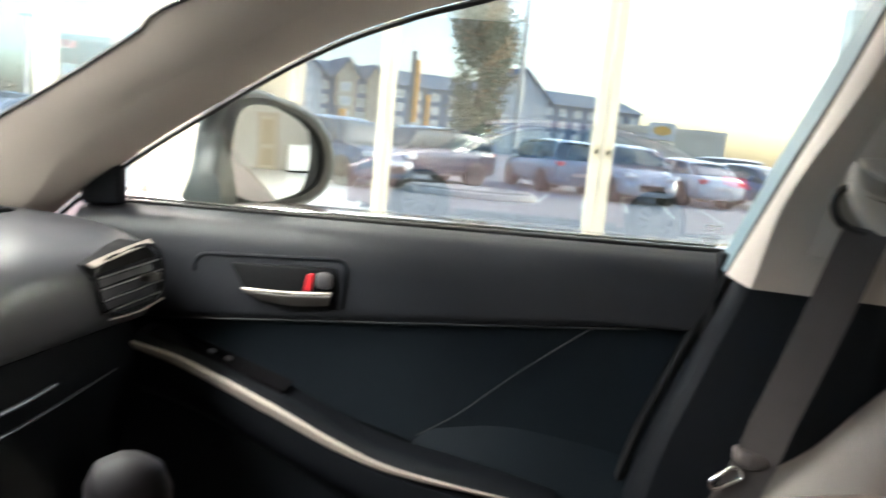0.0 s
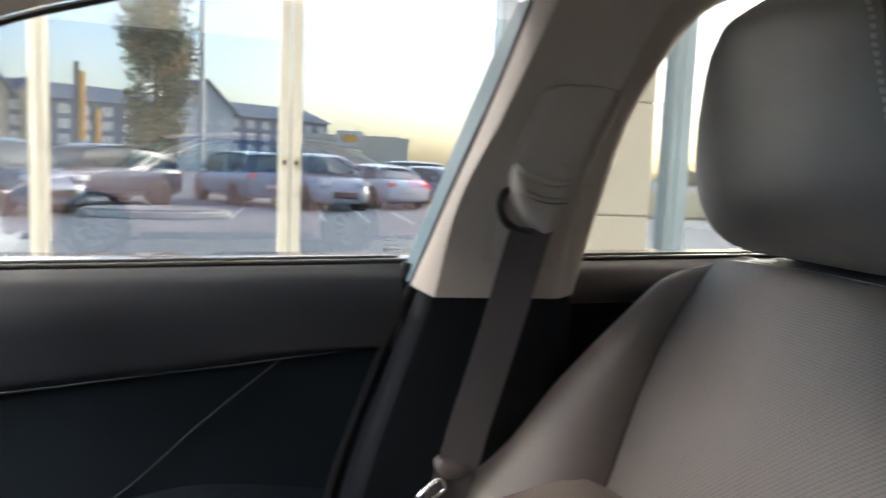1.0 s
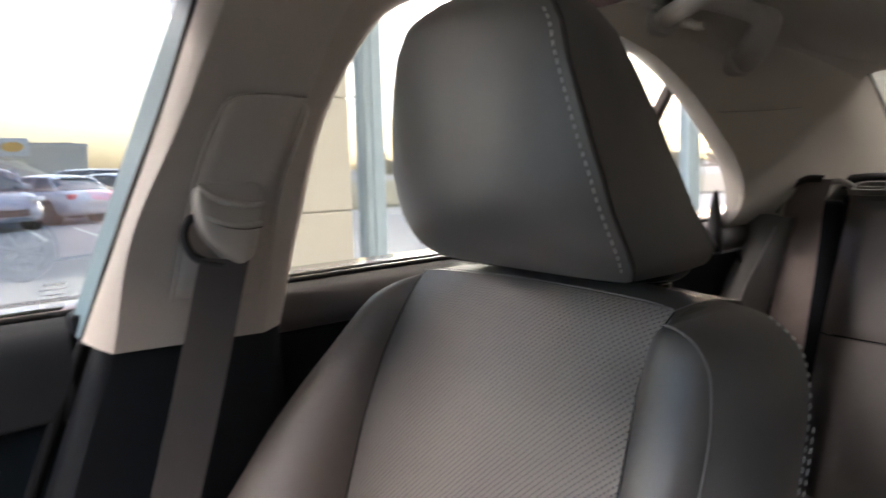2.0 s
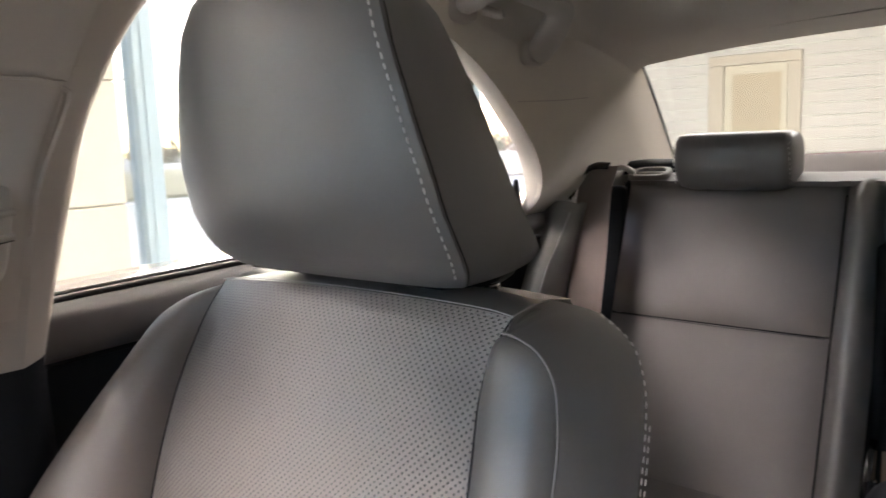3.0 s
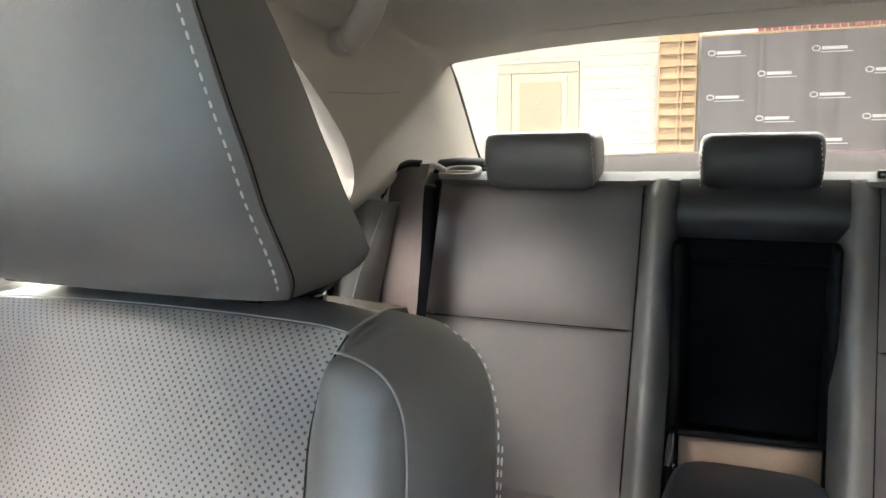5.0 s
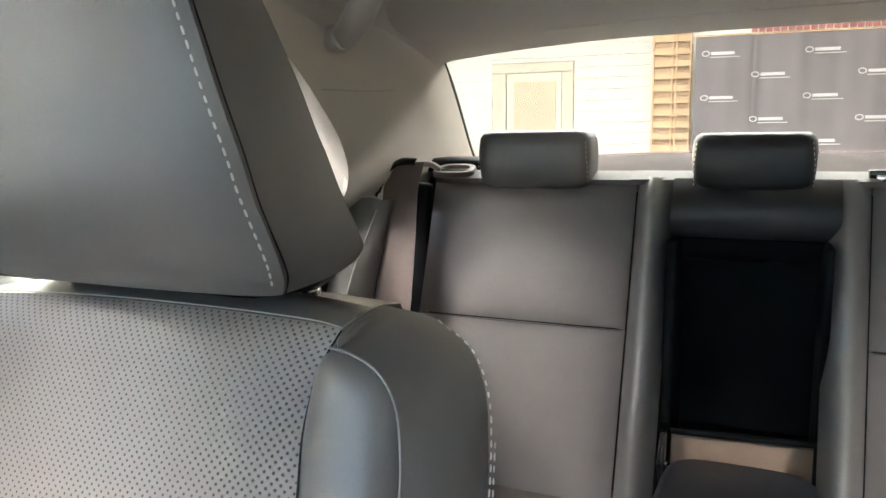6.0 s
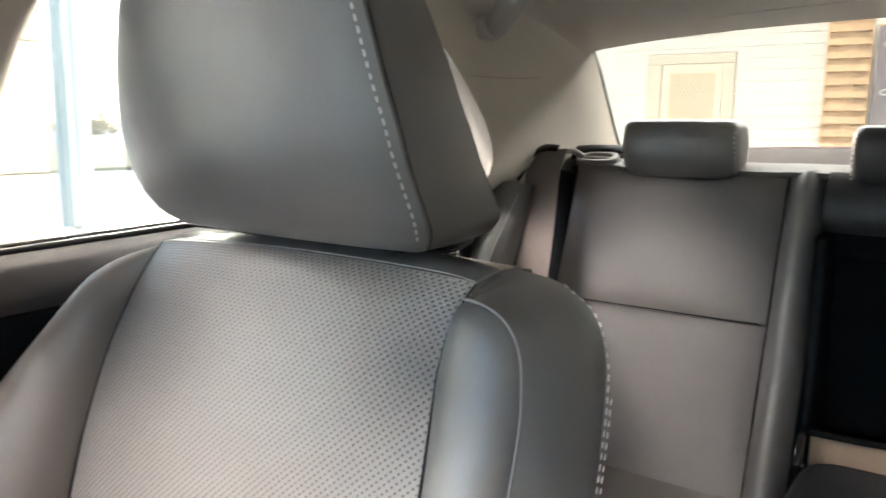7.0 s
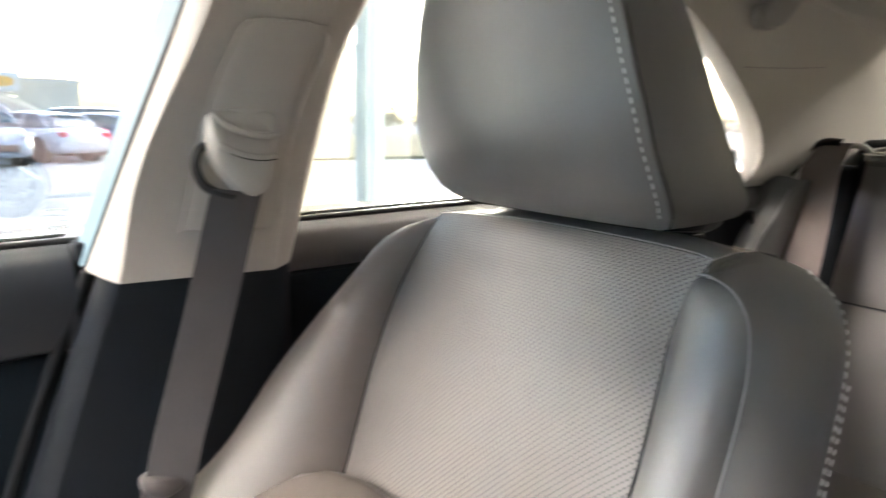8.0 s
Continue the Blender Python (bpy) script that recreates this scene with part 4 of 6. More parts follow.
def front_belt():
    t = thing("front_seat_belt", (.61, -.1, .7), "grey front seat belt with a covered anchor and latch plate", "seat belt")
    # anchor cover: a scooped shield
    shield = [(-.096, 1.050), (-.098, 1.080), (-.113, 1.088), (-.170, 1.089), (-.168, 1.070), (-.164, 1.050), (-.156, 1.010), (-.143, .999), (-.126, 1.006), (-.104, 1.030)]
    lp = smooth_loop(shield, 44)
    mid = lp.mean(0)
    loops = []
    for q, k in ((-.004, 1.0), (.006, 1.0), (.014, .96), (.019, .84), (.021, .55)):
        loops.append([(.606 - q * min(1.0, .35 + (1.09 - z) / .05), mid[0] + (y - mid[0]) * k, mid[1] + (z - mid[1]) * k) for y, z in lp])
    part("anchor_cover", rings(loops), GRIP, t, "grey moulded anchor cover")
    part("cover_ridge", tube([(.597, -.099, 1.062), (.587, -.110, 1.052), (.5835, -.126, 1.045), (.5835, -.145, 1.042), (.588, -.162, 1.043)], .0032, 30, 8), GRIP, t)
    part("ridge_gap", tube([(.597, -.101, 1.058), (.5865, -.112, 1.048), (.5832, -.127, 1.0412), (.5832, -.146, 1.0385), (.588, -.162, 1.0395)], .0006, 30, 6), DARK, t)
    part("cover_ridge", tube([(.602, -.104, 1.084), (.595, -.113, 1.074), (.589, -.128, 1.066), (.587, -.146, 1.062), (.591, -.166, 1.063)], .0034, 30, 8), GRIP, t)
    part("cover_scoop", sheet(pad([(.602, -.108, 1.086), (.599, -.135, 1.0875), (.601, -.166, 1.087)], [(.597, -.114, 1.076), (.590, -.138, 1.067), (.593, -.165, 1.066)], 14, 8, -.003, 2), .002), GRIP, t)
    part("ring", tube([(.604, -.098, 1.052), (.604, -.091, 1.048), (.604, -.087, 1.033), (.602, -.093, 1.016), (.599, -.106, 1.007), (.597, -.122, 1.003)], .0045, 24, 8), RUBBER, t, "dark belt ring")
    c = [(.597, -.124, 1.012), (.600, -.115, .975), (.603, -.105, .93), (.605, -.083, .845), (.606, -.062, .77), (.607, -.050, .72), (.620, -.018, .60), (.625, -.005, .42)]
    a = crv([(x - .001, y + .0245, z) for x, y, z in c], 50)
    e = crv([(x - .006, y - .0235, z - .006) for x, y, z in c], 50)
    part("webbing", sheet(np.stack([a, (a + e) / 2 + (-.0008, 0, 0), e], 1), .0016), WEBBING, t)
    # latch plate
    part("latch_cover", rings([[(.606 - q, -.044 + k * u, .722 + k * v) for u, v in smooth_loop([(.030, .018), (-.028, .004), (-.030, -.012), (.0, -.024), (.026, -.012)], 24)] for q, k in ((-.012, .62), (-.004, .75), (.006, .7), (.010, .5))]), surf("taupe latch cover", (.10, .09, .088), .5), t)
    frame_loop = [(.600, -.028 + a, .700 + c) for a, c in ((.0, .008), (.016, -.004), (.026, -.016), (.021, -.024), (.006, -.015), (-.008, -.003))]
    part("latch_plate", tube(frame_loop, .0030, 50, 8, closed=True), CHROME, t, "chrome latch plate")
    return t


other_side(front_belt())


# ---------------------------------------------------------------- cabin: windscreen pillar, roof lining, rear pillar
def windscreen_pillar(s):
    t = thing("windscreen_pillar", (.62 * s, .7, 1.0), "warm grey windscreen pillar trim", "pillar trim", "windscreen pillars")
    low = [(.706 * s, 1.01, .888), (.700 * s, .949, .936), (.693 * s, .874, .987), (.686 * s, .798, 1.036), (.677 * s, .705, 1.092), (.667 * s, .617, 1.142), (.657 * s, .534, 1.182), (.648 * s, .455, 1.211), (.640 * s, .377, 1.234), (.622 * s, .15, 1.288), (.610 * s, -.11, 1.302)]
    mid = [(.648 * s, 1.05, .876), (.640 * s, .985, .925), (.625 * s, .90, 1.02), (.612 * s, .70, 1.135), (.590 * s, .40, 1.265), (.58 * s, .15, 1.312), (.57 * s, -.11, 1.322)]
    up = [(.585 * s, 1.17, .905), (.585 * s, 1.10, .970), (.585 * s, .996, 1.036), (.583 * s, .920, 1.079), (.577 * s, .845, 1.121), (.568 * s, .768, 1.165), (.557 * s, .699, 1.204), (.54 * s, .30, 1.335), (.54 * s, -.11, 1.345)]
    part("trim", sheet(pad(low, mid, 40, 10, .006, 2), .006), PILLAR_LIT, t)
    part("trim_face", sheet(pad(mid, up, 40, 12, .004, 2), .006), PILLAR_LIT, t)
    part("seal", tube([tuple(np.array(p) + (.008 * s, 0, -.004)) for p in low], .0042, 50, 6), RUBBER, t)
    part("screen_seal", tube([tuple(np.array(p) + (0, .001, .001)) for p in up[:8]], .0028, 40, 6), RUBBER, t)


windscreen_pillar(1)
windscreen_pillar(-1)

rows = []
for y, zc, ze, w in ((.67, 1.325, 1.245, .53), (.55, 1.345, 1.285, .54), (.2, 1.362, 1.325, .56), (-.2, 1.366, 1.325, .575), (-.6, 1.364, 1.322, .585), (-.9, 1.360, 1.318, .59), (-1.15, 1.322, 1.275, .630), (-1.34, 1.300, 1.262, .645), (-1.44, 1.292, 1.256, .642)):
    rows.append([(x * w, y - .04 * (1 - x * x) * (1 if y < -1.2 else 0), zc + (ze - zc) * abs(x) ** 2.6) for x in np.linspace(-1, 1, 15)])
lining = thing("roof_lining", (0, -.3, 1.36), "grey-beige woven cloth roof lining", "roof lining")
part("lining_cloth", sheet(skin(rows, 50, 50), .012), HEADCLOTH, lining)
half = [(.668, 1.225), (.650, 1.246), (.630, 1.262), (.605, 1.272), (.55, 1.278), (.39, 1.287), (.20, 1.291), (0, 1.292)]
edge = half + [(-x, z) for x, z in half[-2::-1]]
header = skin([[(x, -1.34, 1.302 - .038 * abs(x / .645) ** 2.6) for x, z in edge], [(x, -1.42, .35 * z + .65 * (1.297 - .038 * abs(x / .645) ** 2.6)) for x, z in edge], [(x, -1.475, z) for x, z in edge], [(x, -1.485, z + .012) for x, z in edge]], 60, 14)
part("rear_header", sheet(header, .006), HEADCLOTH, lining)


def rear_pillar(s):
    t = thing("rear_pillar", (.63 * s, -1.2, 1.0), "grey-beige rear pillar trim beside the back window", "pillar trim", "rear pillars")
    c1 = [(.735 * s, -1.10, .945), (.640 * s, -1.045, 1.000), (.622 * s, -1.035, 1.045), (.615 * s, -1.005, 1.090), (.610 * s, -.965, 1.126), (.606 * s, -.878, 1.196), (.600 * s, -.79, 1.244), (.594 * s, -.72, 1.266), (.588 * s, -.60, 1.292)]
    c0 = [(.76 * s, -1.11, .945), (.675 * s, -1.055, 1.0), (.668 * s, -1.045, 1.047), (.660 * s, -1.012, 1.093), (.655 * s, -.970, 1.130), (.648 * s, -.880, 1.201), (.640 * s, -.79, 1.249), (.632 * s, -.71, 1.272), (.62 * s, -.58, 1.298)]
    c2 = [(.665 * s, -1.30, .98), (.640 * s, -1.26, 1.03), (.632 * s, -1.24, 1.10), (.622 * s, -1.20, 1.16), (.612 * s, -1.12, 1.215), (.603 * s, -1.02, 1.262), (.594 * s, -.90, 1.298), (.586 * s, -.7, 1.315)]
    c3 = [(.720 * s, -1.86, 1.04), (.700 * s, -1.77, 1.085), (.672 * s, -1.65, 1.15), (.645 * s, -1.53, 1.215), (.628 * s, -1.44, 1.262), (.615 * s, -1.30, 1.284), (.602 * s, -1.1, 1.302), (.59 * s, -.8, 1.318)]
    part("edge", sheet(pad(c0, c1, 40, 8, .004, 2), .006), BEIGE, t, "pale pillar edge")
    c23 = [tuple(.5 * np.array(a) + .5 * np.array(b) + (-.014 * s, 0, 0)) for a, b in zip(c2, c3)]
    part("face", sheet(skin([c1, c2, c23, c3], 40, 30), .008), HEADCLOTH, t)
    low = [(.598 * s, -.80, 1.278), (.608 * s, -1.05, 1.240), (.619 * s, -1.25, 1.216), (.634 * s, -1.41, 1.208)]
    mid = [(.578 * s, -.80, 1.310), (.587 * s, -1.05, 1.288), (.598 * s, -1.25, 1.270), (.611 * s, -1.41, 1.252)]
    top = [(.49 * s, -.80, 1.342), (.49 * s, -1.05, 1.325), (.49 * s, -1.25, 1.300), (.50 * s, -1.41, 1.290)]
    part("cove", sheet(skin([low, mid, top], 30, 16), .004), HEADCLOTH, t)
    part("crease", tube([(.606 * s, -.94, 1.172), (.611 * s, -1.08, 1.178), (.615 * s, -1.19, 1.186)], .0012, 20, 6), BEIGE, t)
    part("window_seal", tube([tuple(np.array(p) + (.003 * s, -.012, .004)) for p in c3[:5]], .0035, 40, 6), RUBBER, t, "black window edge")
    part("jamb", tube([(.690 * s, -1.050, .93), (.684 * s, -1.042, .985), (.678 * s, -1.034, 1.015), (.670 * s, -1.024, 1.04)], [.015, .014, .010, .004], 20, 8), RUBBER, t)


rear_pillar(1)
rear_pillar(-1)


def grip_handle(s):
    t = thing("grip_handle", (.56 * s, -.8, 1.30), "grey fold-down roof grip handle", "grip handle", "grip handles")
    c = [(.590, -.780, 1.299), (.555, -.766, 1.303), (.525, -.756, 1.307), (.508, -.758, 1.310), (.500, -.775, 1.310), (.498, -.82, 1.306), (.498, -.87, 1.301), (.500, -.895, 1.298), (.510, -.912, 1.291), (.530, -.930, 1.279), (.555, -.952, 1.265), (.590, -.978, 1.247)]
    part("bar", tube([(x * s, y, z) for x, y, z in c], [.020, .021, .021, .020, .019, .0185, .019, .021, .023, .024, .024, .023], 80, 16, flat=.58), GRIP, t)
    for y, z, x in ((-.780, 1.297, .596), (-.975, 1.250, .602)):
        part("mount", rings([[((x - q) * s, y + k * a, z + k * b) for a, b in smooth_loop([(-.030, -.020), (.030, -.020), (.030, .020), (-.030, .020)], 24)] for q, k in ((-.015, 1), (.008, 1), (.014, .86))]), GRIP, t)
    part("coat_hook", tube([(.570 * s, -.806, 1.296), (.550 * s, -.810, 1.287), (.541 * s, -.812, 1.287)], [.008, .007, .006], 10, 10), GRIP, t)


grip_handle(1)
grip_handle(-1)


# ---------------------------------------------------------------- cabin: rear door, back window, dashboard
def car_door_rear():
    d = thing("rear_car_door", (.70, -.65, .35), "grey-black rear car door with a quarter light", "car door")
    part("upper_skin", sheet(door_grid(-.21, -1.15, [(-.002, 0), (.010, .003), (.024, .010), (.034, .024), (.038, .038), (.034, .051)], 36), .01), surf("soft grey door skin", (.075, .068, .068), .45, var=.12, bump=.3, grain=800), d, "soft grey upper door skin")
    part("lower_skin", sheet(door_grid(-.21, -1.15, [(.038, .056), (.034, .075), (.030, .12), (.030, .3), (.04, .6)], 36), .01), BLACK_PLASTIC, d)
    part("seam_gap", tube([(.679, y, belt_z(y) - .0535) for y in (-.21, -.6, -1.05)], .0026, 20, 6), DARK, d)
    part("belt_seal", tube([(.722, y, belt_z(y) + .002) for y in (-.21, -.6, -1.08)], .0036, 30, 8), RUBBER, d)
    part("bright_strip", tube([(.731, y, belt_z(y) + .007) for y in (-.21, -.6, -1.08)], .0022, 30, 6), CHROME, d)
    g = skin([[(.735, y, belt_z(y) - .02) for y in (-.21, -.6, -1.05)], [(.70, -.25, 1.10), (.70, -.6, 1.11), (.70, -1.03, 1.11)], [(.640, -.33, 1.275), (.638, -.55, 1.28), (.642, -.80, 1.262)]], 24, 16)
    gl = part("window_pane", sheet(g, .004), CAR_GLASS, d)
    gl.visible_shadow = False
    part("quarter_bar", sheet(skin([[(.652, -.895, 1.240), (.670, -.825, 1.12), (.712, -.725, .965)], [(.656, -.915, 1.236), (.674, -.847, 1.12), (.714, -.747, .965)]], 16, 4), .012), surf("brown black divider", (.05, .04, .035), .5), d, "dark quarter light divider")
    return d


other_side(car_door_rear())
bw = skin([[(-.75, -1.93, 1.045), (0, -2.02, 1.058), (.75, -1.93, 1.045)], [(-.70, -1.68, 1.17), (0, -1.75, 1.185), (.70, -1.68, 1.17)], [(-.64, -1.425, 1.275), (0, -1.49, 1.300), (.64, -1.425, 1.275)]], 20, 20)
wnd = solo("back_window", sheet(bw, .005), CAR_GLASS, "clear sloping back window glass", "car window")
wnd.visible_shadow = False
ws = skin([[(-.70, 1.04, .945), (-.60, 1.12, .945), (0, 1.32, .945), (.60, 1.12, .945), (.70, 1.04, .945)], [(-.68, .86, 1.08), (-.60, .95, 1.09), (0, 1.08, 1.13), (.60, .95, 1.09), (.68, .86, 1.08)], [(-.64, .60, 1.225), (-.56, .70, 1.235), (0, .78, 1.32), (.56, .70, 1.235), (.64, .60, 1.225)]], 30, 16)
wnd = thing("windscreen", (0, 1.0, 1.1), "clear raked windscreen glass with a black border", "car window")
part("pane", sheet(ws, .005), CAR_GLASS, wnd).visible_shadow = False
part("lower_border", tube([tuple(p + (0, .004, 0)) for p in ws[0][::3]], .007, 40, 6, flat=.5), RUBBER, wnd, "black lower border")
part("upper_border", tube([tuple(p + (0, .004, 0)) for p in ws[-1][::3]], .007, 40, 6, flat=.5), RUBBER, wnd)


def dashboard():
    t = thing("dashboard", (0, .95, .3), "grey-black soft dashboard with a slatted end vent", "dashboard")
    skin_mat = surf("soft dash skin", (.050, .054, .062), .36, var=.12, bump=.3, grain=700, dist=.0006)
    cols = []
    for x in (-.68, -.4, 0, .25, .45, .54, .60, .645):
        dy = .007 * max(0, (x - .3) / .3) + .007 * max(0, (-x - .3) / .3) + (.06 if x > .62 else 0)
        prof = [(1.26, .905), (1.05, .905), (.92, .903), (.84, .899), (.788, .890), (.759, .872), (.747, .842), (.748, .812), (.762, .785), (.81, .765)]
        cols.append([(x, y + dy, z) for y, z in prof])
    part("top_skin", sheet(skin(cols, 40, 46), .01), skin_mat, t)
    low = []
    for x in (-.68, 0, .45, .645):
        low.append([(x, y, z) for y, z in ((.83, .77), (.815, .74), (.80, .715), (.80, .69), (.815, .62), (.86, .50), (.95, .35))])
    part("lower_panel", sheet(skin(low, 26, 20), .01), BLACK_PLASTIC, t)
    part("trim_strip", tube([(.1, .803, .706), (.376, .797, .712), (.46, .797, .720)], .0032, 20, 6), surf("blue grey strip", (.28, .32, .36), .25, metal=.6, var=.05, bump=0), t)
    part("trim_strip", tube([(.1, .803, .676), (.376, .797, .684), (.58, .80, .704)], .0026, 24, 6), surf("thin grey strip", (.22, .24, .27), .25, metal=.6, var=.05, bump=0), t)
    # end vent
    face = [(.457, .876), (.520, .886), (.572, .891), (.596, .872), (.604, .840), (.603, .812), (.545, .806), (.483, .808)]
    v = part("vent_frame", tube([(x, .747, z) for x, z in smooth_loop(face, 16)], .0026, 70, 8, closed=True), GLOSS_BLACK, t, "gloss black vent surround")
    part("vent_box", prism(face, .756, .80, "y"), DARK, v)
    # pale rods along the slat fronts draw their highlights
    slat_highlight = surf("pale slat highlight", (.16, .165, .17), .35, metal=.3, var=.1, bump=0)
    for k in range(4):
        z, xl, xr = .816 + .0155 * k, .482 - .006 * k, .603 - .002 * k
        sl = part("slat", sheet(skin([[(xl, .774, z + .004), (xr, .772, z + .010)], [(xl, .748, z - .004), (xr, .748, z + .003)]], 8, 4), .003), BLACK_PLASTIC, v)
        part("slat_highlight", tube([(xl, .7475, z - .004), (xr, .7475, z + .003)], .0012, 6, 6), slat_highlight, sl)
    part("vent_tab", box(.556, .582, .736, .750, .840, .850, .002), LEVER, v)
    part("silver_cap", sheet(skin([[(.456, .752, .8795), (.515, .750, .890), (.574, .752, .8955)], [(.458, .745, .8755), (.517, .743, .8855), (.576, .746, .8905)]], 20, 5), .003), SILVER, v, "satin silver vent cap")
    part("silver_lip", tube([(.488, .744, .804), (.545, .742, .803), (.602, .745, .809)], .0014, 20, 6), SILVER, v)
    part("defrost_slot", box(.50, .60, .985, .999, .904, .909, .001), DARK, t)
    part("defrost_slot", box(.50, .60, 1.005, 1.017, .904, .909, .001), DARK, t)
    return t


dashboard()


def gear_lever():
    t = thing("gear_lever", (.14, .47, .60), "dark gear lever with a rounded leather knob", "gear lever")
    part("shaft", tube([(.14, .48, .56), (.14, .475, .77)], [.02, .011], 8, 12), BLACK_PLASTIC, t)
    loops = []
    for z, r in ((0.760, .012), (0.767, .020), (0.783, .025), (0.801, .025), (0.815, .020), (0.822, .010)):
        loops.append([(.14 + r * math.cos(a), .472 + 1.25 * r * math.sin(a), z) for a in np.arange(24) * math.pi / 12])
    part("knob", rings(loops), leather("knob leather", (.006, .0055, .007), .55, spec=.12), t)


gear_lever()
solo("centre_console", box(.02, .20, -.35, .85, .28, .60, .03, 3), BLACK_PLASTIC, "black plastic centre console", "console")
solo("cabin_floor", box(-.72, .72, -1.25, 1.15, .20, .22), CARPET, "dark carpeted cabin floor", "floor", kind="structure")

# ---------------------------------------------------------------- the car's outer body
FRONT_AXLE, REAR_AXLE = 1.47, -1.30


def arch(y0, r=.365, n=12, base=.22):
    return [(y0 + r * math.cos(a), max(base, .33 + r * math.sin(a))) for a in np.linspace(-.30, math.pi + .30, n)]


def wheel(t, x, y, side, r=.335, z=None, detail=True):
    """Tyre and spoked rim, turning about the x axis."""
    z = r if z is None else z
    prof = [(-.11, .62), (-.115, .80), (-.105, .95), (-.08, 1.0), (.08, 1.0), (.105, .95), (.115, .80), (.11, .62)]
    k = 36 if detail else 20
    loops = [[(x + a, y + r * q * math.cos(i * 2 * math.pi / k), z + r * q * math.sin(i * 2 * math.pi / k)) for i in range(k)] for a, q in prof]
    w = part("tyre", rings(loops, False), RUBBER, t)
    rim = bmesh.new()
    ro = r * .66
    rings([[(x + side * a, y + ro * q * math.cos(i * 2 * math.pi / k), z + ro * q * math.sin(i * 2 * math.pi / k)) for i in range(k)] for a, q in ((.02, .92), (.10, 1.0), (.112, 1.0), (.112, .93), (.05, .88))], False, rim)
    for i in range(10 if detail else 5):
        a = i * 2 * math.pi / (10 if detail else 5)
        m = Matrix.Translation((x + side * .095, y, z)) @ Matrix.Rotation(a, 4, "X")
        box(-.012, .012, -.018, .018, .03, ro * .95, .005, 1, bm=rim, m=m)
    rings([[(x + side * a, y + q * math.cos(i * math.pi / 8), z + q * math.sin(i * math.pi / 8)) for i in range(16)] for a, q in ((.06, .05), (.11, .045), (.118, .02))], True, rim)
    part("rim", rim, RIM, w, "silver spoked rim", smooth=False)


RIM = surf("grey alloy", (.08, .083, .086), .35, metal=.6, var=.05, bump=.02)


